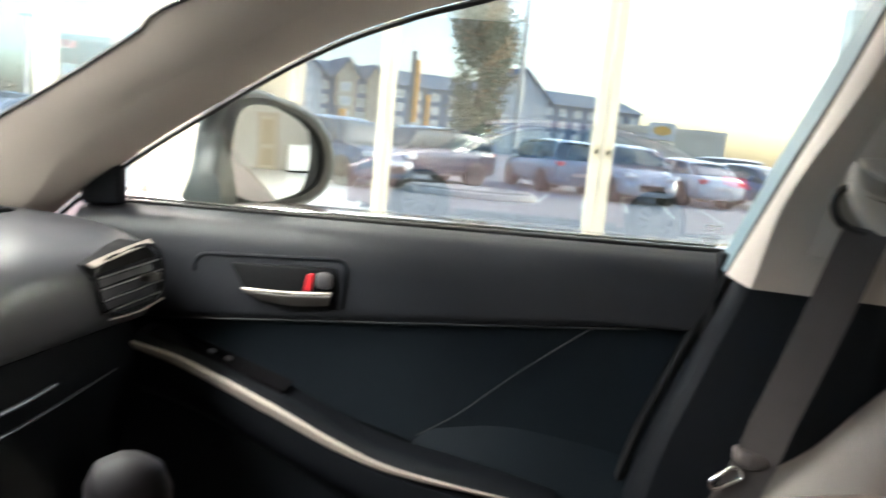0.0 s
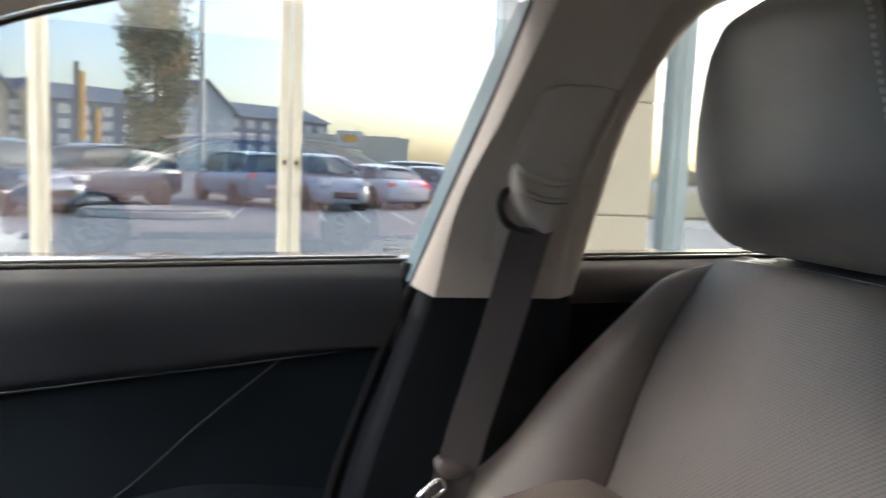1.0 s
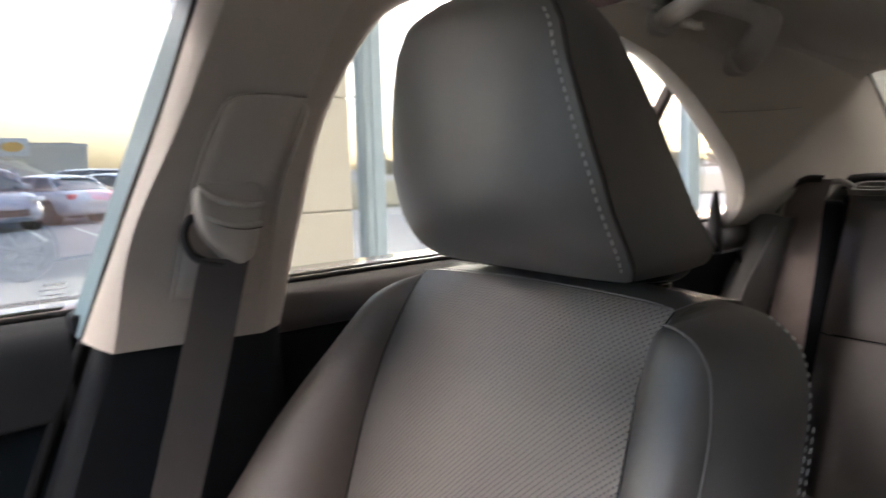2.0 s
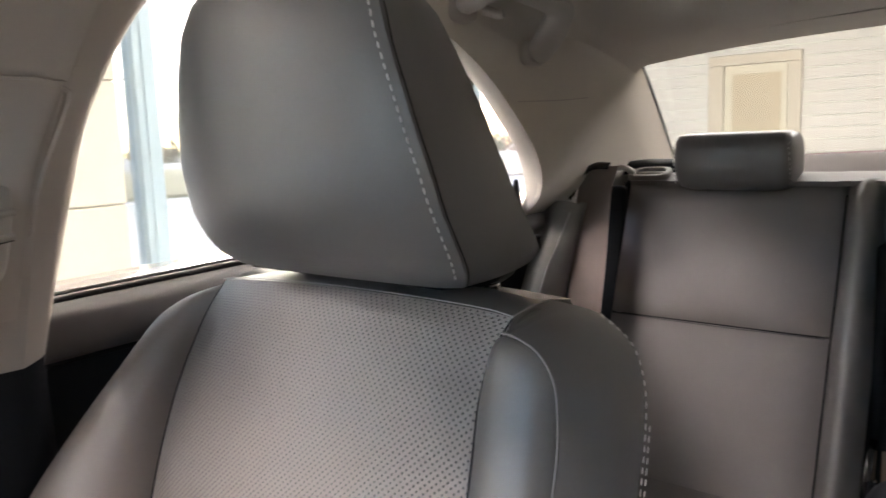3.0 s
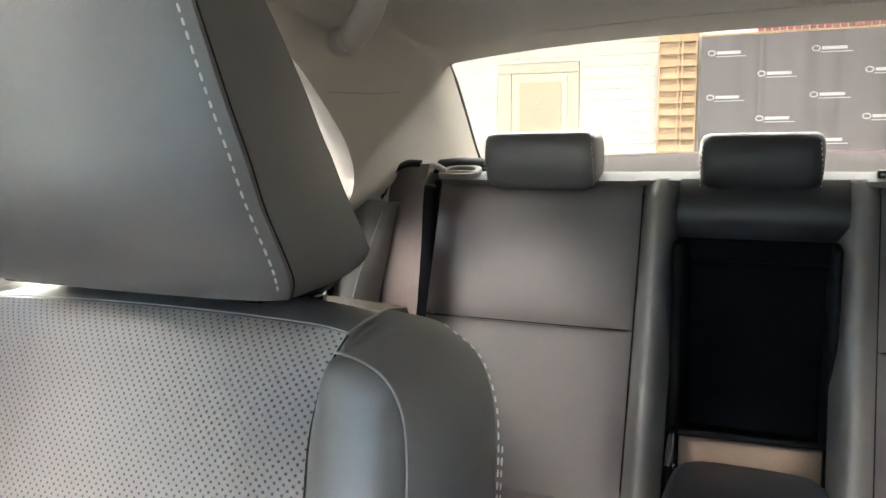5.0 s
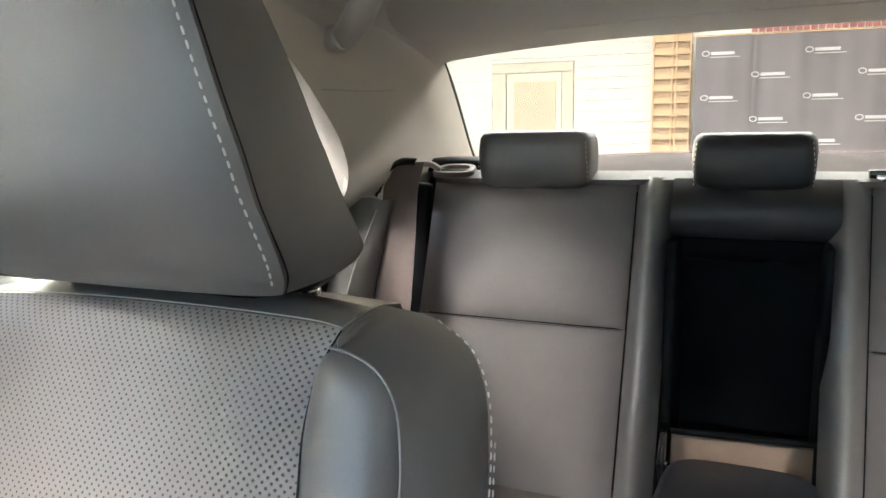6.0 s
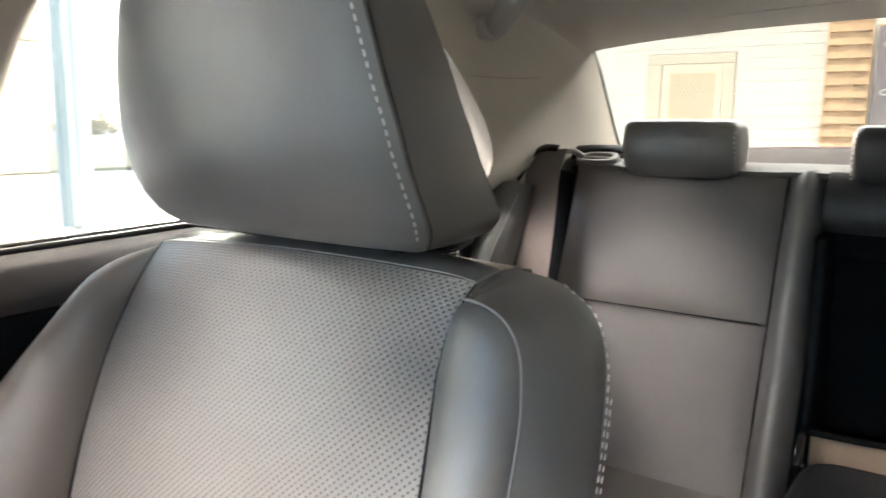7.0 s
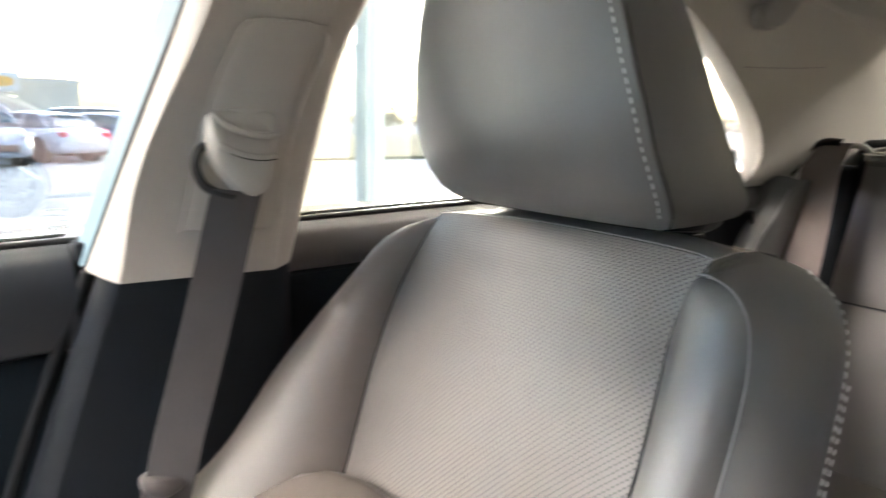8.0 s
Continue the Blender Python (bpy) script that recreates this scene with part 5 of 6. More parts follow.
def car_shell():
    t = thing("parked_sedan", (0, 0, .0), "dark red sedan body parked indoors on a tiled floor", "car")
    side = [(2.30, .30), (2.33, .52), (2.24, .70), (1.9, .82), (1.25, .925), (.93, .925), (0, .945), (-1.1, .975), (-1.5, 1.0), (-2.0, 1.02), (-2.28, .99), (-2.38, .75), (-2.36, .40), (-2.2, .25)]
    side += arch(REAR_AXLE)[::-1] + [(-.8, .2), (1.0, .2)] + arch(FRONT_AXLE)[::-1] + [(2.05, .22)]
    for s in (1, -1):
        lo, hi = sorted((.78 * s, .90 * s))
        part("side_panel", prism(side, lo, hi, "x", .012), CAR_PAINT, t, "dark red side panel")
        for y in (.98, -.08, -1.02):
            part("door_gap", box(min(.899 * s, .903 * s), max(.899 * s, .903 * s), y - .003, y + .003, .26, .93), DARK, t)
        part("sill_strip", box(min(.885 * s, .915 * s), max(.885 * s, .915 * s), -.85, 1.05, .20, .27, .008), BLACK_PLASTIC, t)
        for y in (.02, -.95):
            part("door_handle", box(min(.90 * s, .925 * s), max(.90 * s, .925 * s), y, y + .19, .80, .83, .01), CAR_PAINT, t)
        for y in (FRONT_AXLE, REAR_AXLE):
            wheel(t, .80 * s, y, s)
        rail = [(.80 * s, 1.12, .93), (.70 * s, .68, 1.17), (.655 * s, .35, 1.315), (.63 * s, -.1, 1.375), (.63 * s, -.6, 1.375), (.66 * s, -1.1, 1.305), (.74 * s, -1.5, 1.16), (.80 * s, -1.9, 1.02)]
        rail2 = [(.86 * s, 1.05, .93), (.800 * s, .85, 1.088), (.742 * s, .64, 1.195), (.69 * s, .33, 1.302), (.68 * s, -.1, 1.325), (.68 * s, -.6, 1.325), (.70 * s, -.95, 1.25), (.775 * s, -1.25, 1.10), (.85 * s, -1.45, 1.0)]
        part("roof_rail", sheet(skin([rail, rail2], 40, 6), .02, away=(0, 0, .7)), CAR_PAINT, t)
        part("pillar_skin", sheet(skin([[(.775 * s, -.03, .95), (.70 * s, -.17, 1.31)], [(.775 * s, -.2, .95), (.70 * s, -.30, 1.31)]], 10, 5), .01, away=(0, 0, .7)), GLOSS_BLACK, t)
        hl = [(2.26, .60), (2.20, .71), (1.95, .76), (2.0, .68)]
        part("headlight", prism(hl, min(.70 * s, .905 * s), max(.70 * s, .905 * s), "x", .006), surf("smoked headlamp lens", (.10, .10, .11), .12, var=.1, bump=0, coat=.6), t)
        part("tail_light", prism([(-2.37, .80), (-2.30, .93), (-2.0, .95), (-2.05, .84)], min(.6 * s, .905 * s), max(.6 * s, .905 * s), "x", .006), RED, t)
    hood = [[(x, y, z - .10 * (abs(x) / .82) ** 3) for x in np.linspace(-.82, .82, 9)] for y, z in ((2.31, .70), (2.15, .80), (1.8, .90), (1.3, .96))]
    part("hood", sheet(skin(hood, 24, 16), .02, away=(0, 0, .7)), CAR_PAINT, t)
    trunk = [[(x, y, z - .05 * (abs(x) / .82) ** 3) for x in np.linspace(-.82, .82, 9)] for y, z in ((-1.98, 1.06), (-2.15, 1.06), (-2.33, 1.03), (-2.40, .85))]
    part("trunk_lid", sheet(skin(trunk, 24, 14), .02, away=(0, 0, .7)), CAR_PAINT, t)
    roof = [[(x * .66, y, z - drop * abs(x) ** 3) for x in np.linspace(-1, 1, 11)] for y, z, drop in ((.80, 1.355, .07), (.4, 1.405, .07), (0, 1.425, .07), (-.5, 1.425, .07), (-1.0, 1.395, .055), (-1.45, 1.345, .030))]
    part("roof_panel", sheet(skin(roof, 24, 24), .02, away=(0, 0, .7)), CAR_PAINT, t)
    part("front_bumper", box(-.80, .80, 2.22, 2.36, .22, .68, .04, 3), CAR_PAINT, t)
    part("rear_bumper", box(-.80, .80, -2.44, -2.30, .25, .82, .04, 3), CAR_PAINT, t)
    part("underbody", box(-.76, .76, -2.2, 2.2, .17, .20), BLACK_PLASTIC, t)
    part("firewall", box(-.76, .76, 1.28, 1.31, .20, .92), BLACK_PLASTIC, t)
    part("trunk_floor", box(-.76, .76, -2.25, -1.52, .25, .30), BLACK_PLASTIC, t)


car_shell()


def door_mirror():
    t = thing("door_mirror", (.80, .74, .93), "dark grey door mirror reflecting the pale showroom", "door mirror")
    u, nrm = Vector((.884, -.467, 0)), Vector((-.467, -.884, 0))
    c = Vector((.898, .717, 1.010))
    out = [(-.116, -.058), (-.104, .052), (-.084, .082), (-.03, .086), (.045, .062), (.082, .030), (.092, -.01), (.082, -.048), (.045, -.070), (-.02, -.084), (-.07, -.082)]
    lp = smooth_loop(out, 48)

    def ring(k, d, up=0.0):
        return [tuple(c + u * (a * k + (max(0, k - 1) * .07 if a > 0 else 0)) + Vector((0, 0, 1)) * (b * k + up) + nrm * d) for a, b in lp]
    shell = surf("dark grey mirror shell", (.024, .028, .030), .42, var=.1, bump=.05)
    part("housing", rings([ring(.99, .004), ring(1.16, .004), ring(1.27, -.012), ring(1.23, -.05), ring(1.05, -.085), ring(.75, -.11), ring(.35, -.12)]), shell, t)
    part("rim", rings([ring(.955, .005), ring(.99, .013), ring(1.10, .013), ring(1.17, .002)], False), RUBBER, t)
    # gently convex pane
    pane = []
    for k in np.linspace(.97, .03, 9):
        pane.append([tuple(c + u * (a * k) + Vector((0, 0, 1)) * (b * k) + nrm * (.0085 - .05 * a * k - ((a * k) ** 2 + (b * k) ** 2) / 2.6)) for a, b in lp])
    part("mirror_pane", rings([ring(.97, -.006)] + pane), MIRROR, t, "convex mirror pane")
    arm = [[(.738, .81, .925), (.738, .742, .925), (.745, .742, .955), (.75, .76, .985), (.745, .80, .965)], [(.79, .825, .905), (.79, .738, .905), (.79, .752, .985), (.79, .772, 1.055), (.79, .82, 1.03)], [(.83, .84, .91), (.826, .748, .91), (.816, .760, 1.0), (.816, .782, 1.085), (.825, .83, 1.05)]]
    part("arm", rings([[tuple(p) for p in smooth_loop(a, 24)] for a in arm]), surf("grey mirror arm", (.060, .068, .070), .5, var=.1, bump=.1), t)
    return t


other_side(door_mirror())

# ---------------------------------------------------------------- showroom (turned a little against the car)
RM = Matrix.Rotation(radians(5.9), 4, "Z")
GX, BY, FY, LX, CZ = 4.65, -10.3, 7.5, -7.0, 3.7


def rbox(x0, x1, y0, y1, z0, z1, bevel=0.0, bm=None):
    return box(x0, x1, y0, y1, z0, z1, bevel, 2, bm, RM)


def at_room(x, y, z):
    return tuple(RM @ Vector((x, y, z)))


TILE = surf("pale floor tile", (.56, .555, .54), .18, var=.05, scale=2.0, bump=.03, grain=60)
PLASTER = surf("warm white plaster", (.78, .74, .66), .8, var=.03, scale=1.2, bump=.15, grain=90, dist=.003)
BOARD = surf("cream board paint", (.47, .435, .385), .75, var=.04, scale=1.2, bump=.15, grain=90, dist=.003)
DOOR_FRAME = surf("cream door frame", (.40, .345, .27), .6, var=.04, bump=.1)
CREAM = surf("cream column stone", (.42, .385, .325), .7, var=.05, scale=2.5, bump=.2, grain=120, dist=.002)
FRAME_WHITE = surf("cream aluminium frame", (.44, .41, .35), .4, var=.04, bump=.05)
FRAME_BLUE = surf("pale blue-grey aluminium", (.33, .40, .44), .35, var=.04, bump=.05)
DOOR_TAN = surf("tan painted door", (.37, .30, .205), .55, var=.05, scale=3, bump=.1, grain=120)
OAK = surf("oak slat wood", (.44, .28, .15), .5, var=.25, scale=14, bump=.2, grain=200)
BANNER = surf("charcoal banner cloth", (.125, .105, .108), .8, var=.12, scale=5, bump=.3, grain=500)
PRINT = surf("pale print", (.46, .43, .43), .8, var=.05, bump=0)

solo("floor", rbox(LX - .2, GX + .1, BY - .2, FY + .2, -.12, -.012), surf("grey tile grout", (.25, .245, .24), .8), "pale grey showroom floor slab", "floor", "structure", False)
fl = bpy.data.objects["floor"]
solo("ceiling", rbox(LX - .2, GX + .1, BY - .2, FY + .2, CZ, CZ + .2), PLASTER, "plain white showroom ceiling", "ceiling", "structure", False)
# wall out of view, kept dark to hold light off the driver's side
solo("wall_west", rbox(LX - .2, LX, BY - .2, FY + .2, 0, CZ), surf("warm taupe plaster", (.20, .17, .135), .8, var=.05, scale=1.2, bump=.15, grain=90), "unseen showroom wall, dark taupe to hold back side light", "wall", "structure", False)
wall = thing("wall_south", at_room(0, BY, 0), "white boarded showroom back wall", "wall", "", "structure")
part("wall_body", rbox(LX - .2, GX + .3, BY - .25, BY - .012, 0, CZ), PLASTER, wall, smooth=False)

# unseen showroom ceiling lights, added to light the cabin and back wall
LAMP = glow("warm added lamp", (1.0, .90, .77), 12.5)
LAMP_BACK = glow("dim warm added lamp", (1.0, .90, .77), 2.3)
for x, y in [(a, b) for a in (-2.4, -.6, 1.2, 3.0) for b in (-5.2, 2.6, 4.6, 6.4)]:
    t = thing("added_ceiling_light", at_room(x, y, CZ - .02), "unseen square ceiling light, added to light the cabin", "ceiling light", "showroom lights")
    h = .85 if y < 0 else .55
    part("frame", rbox(x - h - .04, x + h + .04, y - h - .04, y + h + .04, CZ - .05, CZ - .004, .01), FRAME_WHITE, t)
    part("diffuser", rbox(x - h, x + h, y - h, y + h, CZ - .062, CZ - .051, .004), LAMP_BACK if y < 0 else LAMP, t)


# window wall along the car's right side
def window_wall():
    w = thing("window_1", at_room(GX, 0, 0), "tall showroom window wall with slim frames", "window", "", "structure")
    stops = [BY, -7.65, -5.9, -4.55, -3.16, -1.74, -.29, 1.16, 2.0, 3.6, 5.2, 6.6, FY]
    for a, b in zip(stops[:-1], stops[1:]):
        p = part("pane", rbox(GX + .015, GX + .027, a + .03, b - .03, .06, CZ - .05), SHOP_GLASS, w, smooth=False)
        p.visible_shadow = False
    for y, wd, mat in ((-7.65, .20, FRAME_BLUE), (-5.9, .08, FRAME_BLUE), (-4.55, .08, FRAME_BLUE), (-3.16, .17, FRAME_BLUE), (-1.74, .12, FRAME_BLUE), (1.16, .085, FRAME_WHITE), (3.6, .08, FRAME_WHITE), (5.2, .08, FRAME_WHITE), (6.6, .08, FRAME_WHITE)):
        f = part("mullion", rbox(GX - .05, GX + .10, y - wd / 2, y + wd / 2, .05, CZ, .006), mat, w, smooth=False)
        part("mullion_bead", rbox(GX - .065, GX - .048, y - wd / 6, y + wd / 6, .05, CZ, .004), mat, f, smooth=False)
    for y in (-.325, -.250):
        f = part("door_stile", rbox(GX - .04, GX + .04, y - .033, y + .033, .03, CZ, .006), FRAME_WHITE, w, "cream glass door stile", smooth=False)
    for y in (-.325, -.250):
        part("lock_plate", rbox(GX - .048, GX - .041, y - .02, y + .02, 1.035, 1.115, .003), surf("dull brass lock", (.42, .38, .30), .4, metal=.5), w, smooth=False)
        part("lock_slot", rbox(GX - .052, GX - .0485, y - .010, y + .010, 1.06, 1.09, .001), DARK, w, smooth=False)
    part("latch", rbox(GX - .060, GX - .041, -.345, -.315, .86, .90, .004), GRIP, w, smooth=False)
    part("bottom_rail", rbox(GX - .05, GX + .08, BY, FY, 0, .06, .004), FRAME_WHITE, w, smooth=False)
    part("top_rail", rbox(GX - .05, GX + .08, BY, FY, CZ - .06, CZ, .004), FRAME_WHITE, w, smooth=False)


window_wall()


# window wall out of view, added to bring daylight through the windscreen
def front_window():
    w = thing("window_2", at_room(0, FY, 0), "unseen front window wall, added for daylight through the windscreen", "window", "", "structure")
    stops = [LX, -5, -3, -1, 1, 3, GX]
    for a, b in zip(stops[:-1], stops[1:]):
        p = part("pane", rbox(a + .04, b - .04, FY + .015, FY + .027, .06, CZ - .05), FRONT_GLASS, w, smooth=False)
        p.visible_shadow = False
        part("mullion", rbox(b - .04, b + .04, FY - .05, FY + .1, .05, CZ, .006), FRAME_WHITE, w, smooth=False)
    part("bottom_rail", rbox(LX, GX, FY - .05, FY + .08, 0, .06, .004), FRAME_WHITE, w, smooth=False)


front_window()


def column(name, x0, x1, y0, y1, label, joints, mat):
    t = thing(name, at_room((x0 + x1) / 2, (y0 + y1) / 2, 0), label, "column", "", "structure")
    zs = [0] + joints + [CZ]
    for a, b in zip(zs[:-1], zs[1:]):
        part("block", rbox(x0, x1, y0, y1, a + .003, b - .003, .012), mat, t, smooth=False)
    part("core", rbox(x0 + .02, x1 - .02, y0 + .02, y1 - .02, 0, CZ), surf("joint shadow", (.30, .27, .23), .8), t, smooth=False)


column("column_1", GX - .25, GX + .18, -2.80, -2.15, "cream stone-clad column beside the window", [.80, 1.6, 2.4, 3.2], CREAM)
column("column_2", GX - .10, GX + .25, 1.80, 2.22, "cream column with vertical edges", [3.0], CREAM)
column("column_3", GX - .75, GX - .22, 2.02, 2.52, "broad cream column by the window", [.30, 3.0], CREAM)


# back wall: boards, door, slatted pier, banner, counter
def back_wall():
    share = None
    z = .0
    bm_rest = bmesh.new()
    while z < CZ - .05:
        h = .148
        if .75 < z < 2.7:
            if share is None:
                b = rbox(-.0, 4.4, BY - .014, BY, .002, h - .002, .004)
                ob = part("board", b, BOARD, wall, smooth=False)
                share = ob
            else:
                ob = new("board", share.data)
                ob.parent = wall
            ob.location = (0, 0, z)
        else:
            rbox(-.0, 4.4, BY - .014, BY, z + .002, z + h - .002, .004, bm_rest)
        z += h
    part("board_rest", bm_rest, BOARD, wall, smooth=False)
    d = thing("door_1", at_room(2.0, BY, 0), "tan painted door in a pale frame", "door", "", "structure")
    part("door_frame", rbox(1.42, 2.56, BY, BY + .05, 2.02, 2.155, .008), DOOR_FRAME, d, smooth=False)
    for a, b in ((1.42, 1.58), (2.36, 2.56)):
        part("door_frame", rbox(a, b, BY, BY + .05, 0, 2.02, .008), DOOR_FRAME, d, smooth=False)
    part("leaf", rbox(1.585, 2.355, BY + .0, BY + .03, .01, 2.015, .004), surf("cream door leaf", (.46, .40, .30), .5, var=.04), d, smooth=False)
    part("leaf_panel", rbox(1.66, 2.25, BY + .03, BY + .037, .95, 1.90, .006), DOOR_TAN, d, "tan upper door panel", smooth=False)
    part("leaf_panel", rbox(1.66, 2.25, BY + .03, BY + .037, .15, .80, .006), DOOR_TAN, d, smooth=False)
    part("knob", tube([at_room(1.64, BY + .03, 1.02), at_room(1.64, BY + .09, 1.02)], .025, 4, 12), CHROME, d)
    p = thing("slatted_pier", at_room(.15, BY + .15, 0), "oak pier with lit horizontal slats", "pier")
    # backing lightened, the light between the slats put into its colour
    part("backing", rbox(-.10, .385, BY + .003, BY + .10, 0, CZ - .1), surf("lit oak backing", (.36, .23, .13), .6, var=.2), p, smooth=False)
    for z in np.arange(.62, 2.9, .155):
        part("slat", rbox(-.09, .375, BY + .10, BY + .17, z, z + .085, .006), OAK, p, smooth=False)
    for x in (-.08, .09, .14, .375):
        part("upright", rbox(x - .012, x + .012, BY + .10, BY + .19, 0, CZ - .1, .003), OAK, p, smooth=False)
    b = thing("banner_wall", at_room(-1.5, BY + .55, 0), "charcoal cloth banner with pale printed marks", "banner")
    y = BY + .50
    n = 60
    g = np.zeros((2, n, 3))
    for j, x in enumerate(np.linspace(-.13, -3.4, n)):
        for i, z in enumerate((2.325, .05)):
            g[i, j] = at_room(x, y + .015 * math.sin(x * 9) + .008 * math.sin(x * 23), z)
    part("cloth", sheet(g, .012), BANNER, b)
    part("top_rail", rbox(-3.4, -.13, y - .02, y + .02, 2.325, 2.345, .004), OAK, b, smooth=False)
    for k, x in enumerate((-.55, -1.35, -2.15, -2.95)):
        part("print_line", rbox(x - .28, x - .24, y + .028, y + .033, .05, 2.32), BANNER, b, smooth=False)
    for r in range(8):
        for c in range(4):
            x, z = -.20 - 1.15 * c - (.57 if r % 2 else 0), 2.12 - .265 * r
            if x < -3.0 or z < .9:
                continue
            ring = [at_room(x - .050 + .040 * math.cos(a), y + .034, z + .029 * math.sin(a)) for a in np.arange(14) * 2 * math.pi / 14]
            em = part("printed_emblem", tube(ring, .007, 24, 5, closed=True), PRINT, b)
            part("printed_bar", rbox(x - .38, x - .11, y + .030, y + .036, z - .018, z + .018, .002), PRINT, em, smooth=False)
            part("printed_bar", rbox(x - .44, x - .10, y + .030, y + .036, z - .050, z - .040, .001), PRINT, em, smooth=False)
    red = thing("red_lettering", at_room(-1.2, BY + .02, 2.3), "row of small red sign bars", "sign")
    for k in range(22):
        x = -.80 - .085 * k
        part("sign_bar", rbox(x - .068, x, BY + .003, BY + .03, 2.415, 2.415 + (.07 if k % 3 else .09), .004), surf("red sign", (.38, .13, .12), .6), red, smooth=False)
    c = thing("counter", at_room(3.5, BY + .6, 0), "plain white counter against the wall", "counter")
    part("body", rbox(2.95, 4.25, BY + .25, BY + .85, 0.06, .95, .01), surf("white laminate", (.80, .79, .77), .4, var=.03), c, smooth=False)
    part("top", rbox(2.92, 4.28, BY + .22, BY + .88, .952, .99, .006), surf("white top", (.82, .81, .79), .3, var=.03), c, smooth=False)
    part("plinth", rbox(2.99, 4.21, BY + .28, BY + .80, 0, .06), DARK, c, smooth=False)


back_wall()

# ---------------------------------------------------------------- outside: ground, parking, buildings, trees
GZ = -.27
ASPHALT = surf("pale worn asphalt", (.26, .265, .275), .85, var=.18, scale=.6, bump=.6, grain=45, dist=.006)
GRASS = surf("dry autumn grass", (.20, .17, .085), .95, var=.35, scale=.8, bump=.9, grain=30, dist=.04)
KERB = surf("pale kerb concrete", (.50, .49, .47), .8, var=.1, scale=2, bump=.3, grain=60)


def polar(az, d, z=0.0):
    """A place by its bearing (degrees from straight out of the window, positive to the rear)."""
    return Vector((-.2 + d * math.cos(radians(az)), .15 - d * math.sin(radians(az)), z))


bm = bmesh.new()
bmesh.ops.create_circle(bm, cap_ends=True, segments=64, radius=2500)
bmesh.ops.translate(bm, verts=bm.verts, vec=(0, 0, GZ))
solo("ground", bm, ASPHALT, "pale grey asphalt parking ground", "ground", "structure", False)


def slab(name, pts, h, mat, label, cat):
    return solo(name, prism([(p.x, p.y) for p in pts], GZ + .003, GZ + h, "z", .03), mat, label, cat, "structure", False)


slab("grass_strip", [polar(16, 23), polar(40, 30), polar(62, 34), polar(60, 70), polar(30, 75), polar(14, 60)], .12, GRASS, "dry grass strip beyond the parking lot", "grass")
isl = [polar(-10 + 5.2 * math.cos(a), 18.3 + 1.05 * math.sin(a)) for a in np.arange(28) * 2 * math.pi / 28]
slab("kerb_island", isl, .15, KERB, "oval concrete kerb island", "kerb")
isl2 = [polar(-10 + 4.8 * math.cos(a), 18.3 + .85 * math.sin(a)) for a in np.arange(28) * 2 * math.pi / 28]
solo("island_grass", prism([(p.x, p.y) for p in isl2], GZ + .151, GZ + .19, "z"), surf("island paving", (.34, .33, .32), .9, var=.2, bump=.5, grain=40), "pale gravel in the kerb island", "paving", "structure", False)
bm = bmesh.new()
for k in range(14):
    a = polar(-26 + 3.1 * k, 20.0)
    box(a.x - 2.2, a.x + 2.2, a.y - .05, a.y + .05, GZ + .004, GZ + .008, 0, bm=bm)
solo("parking_lines", bm, surf("white road paint", (.62, .62, .60), .7, var=.2), "white painted parking lines", "road marking", "structure", False)

TINT = surf("dark car glass", (.06, .09, .12), .06, var=.1, bump=0, spec=.8)
LAMP_CLEAR = surf("clear headlamp", (.75, .78, .80), .1, var=.05, bump=0, coat=.8)


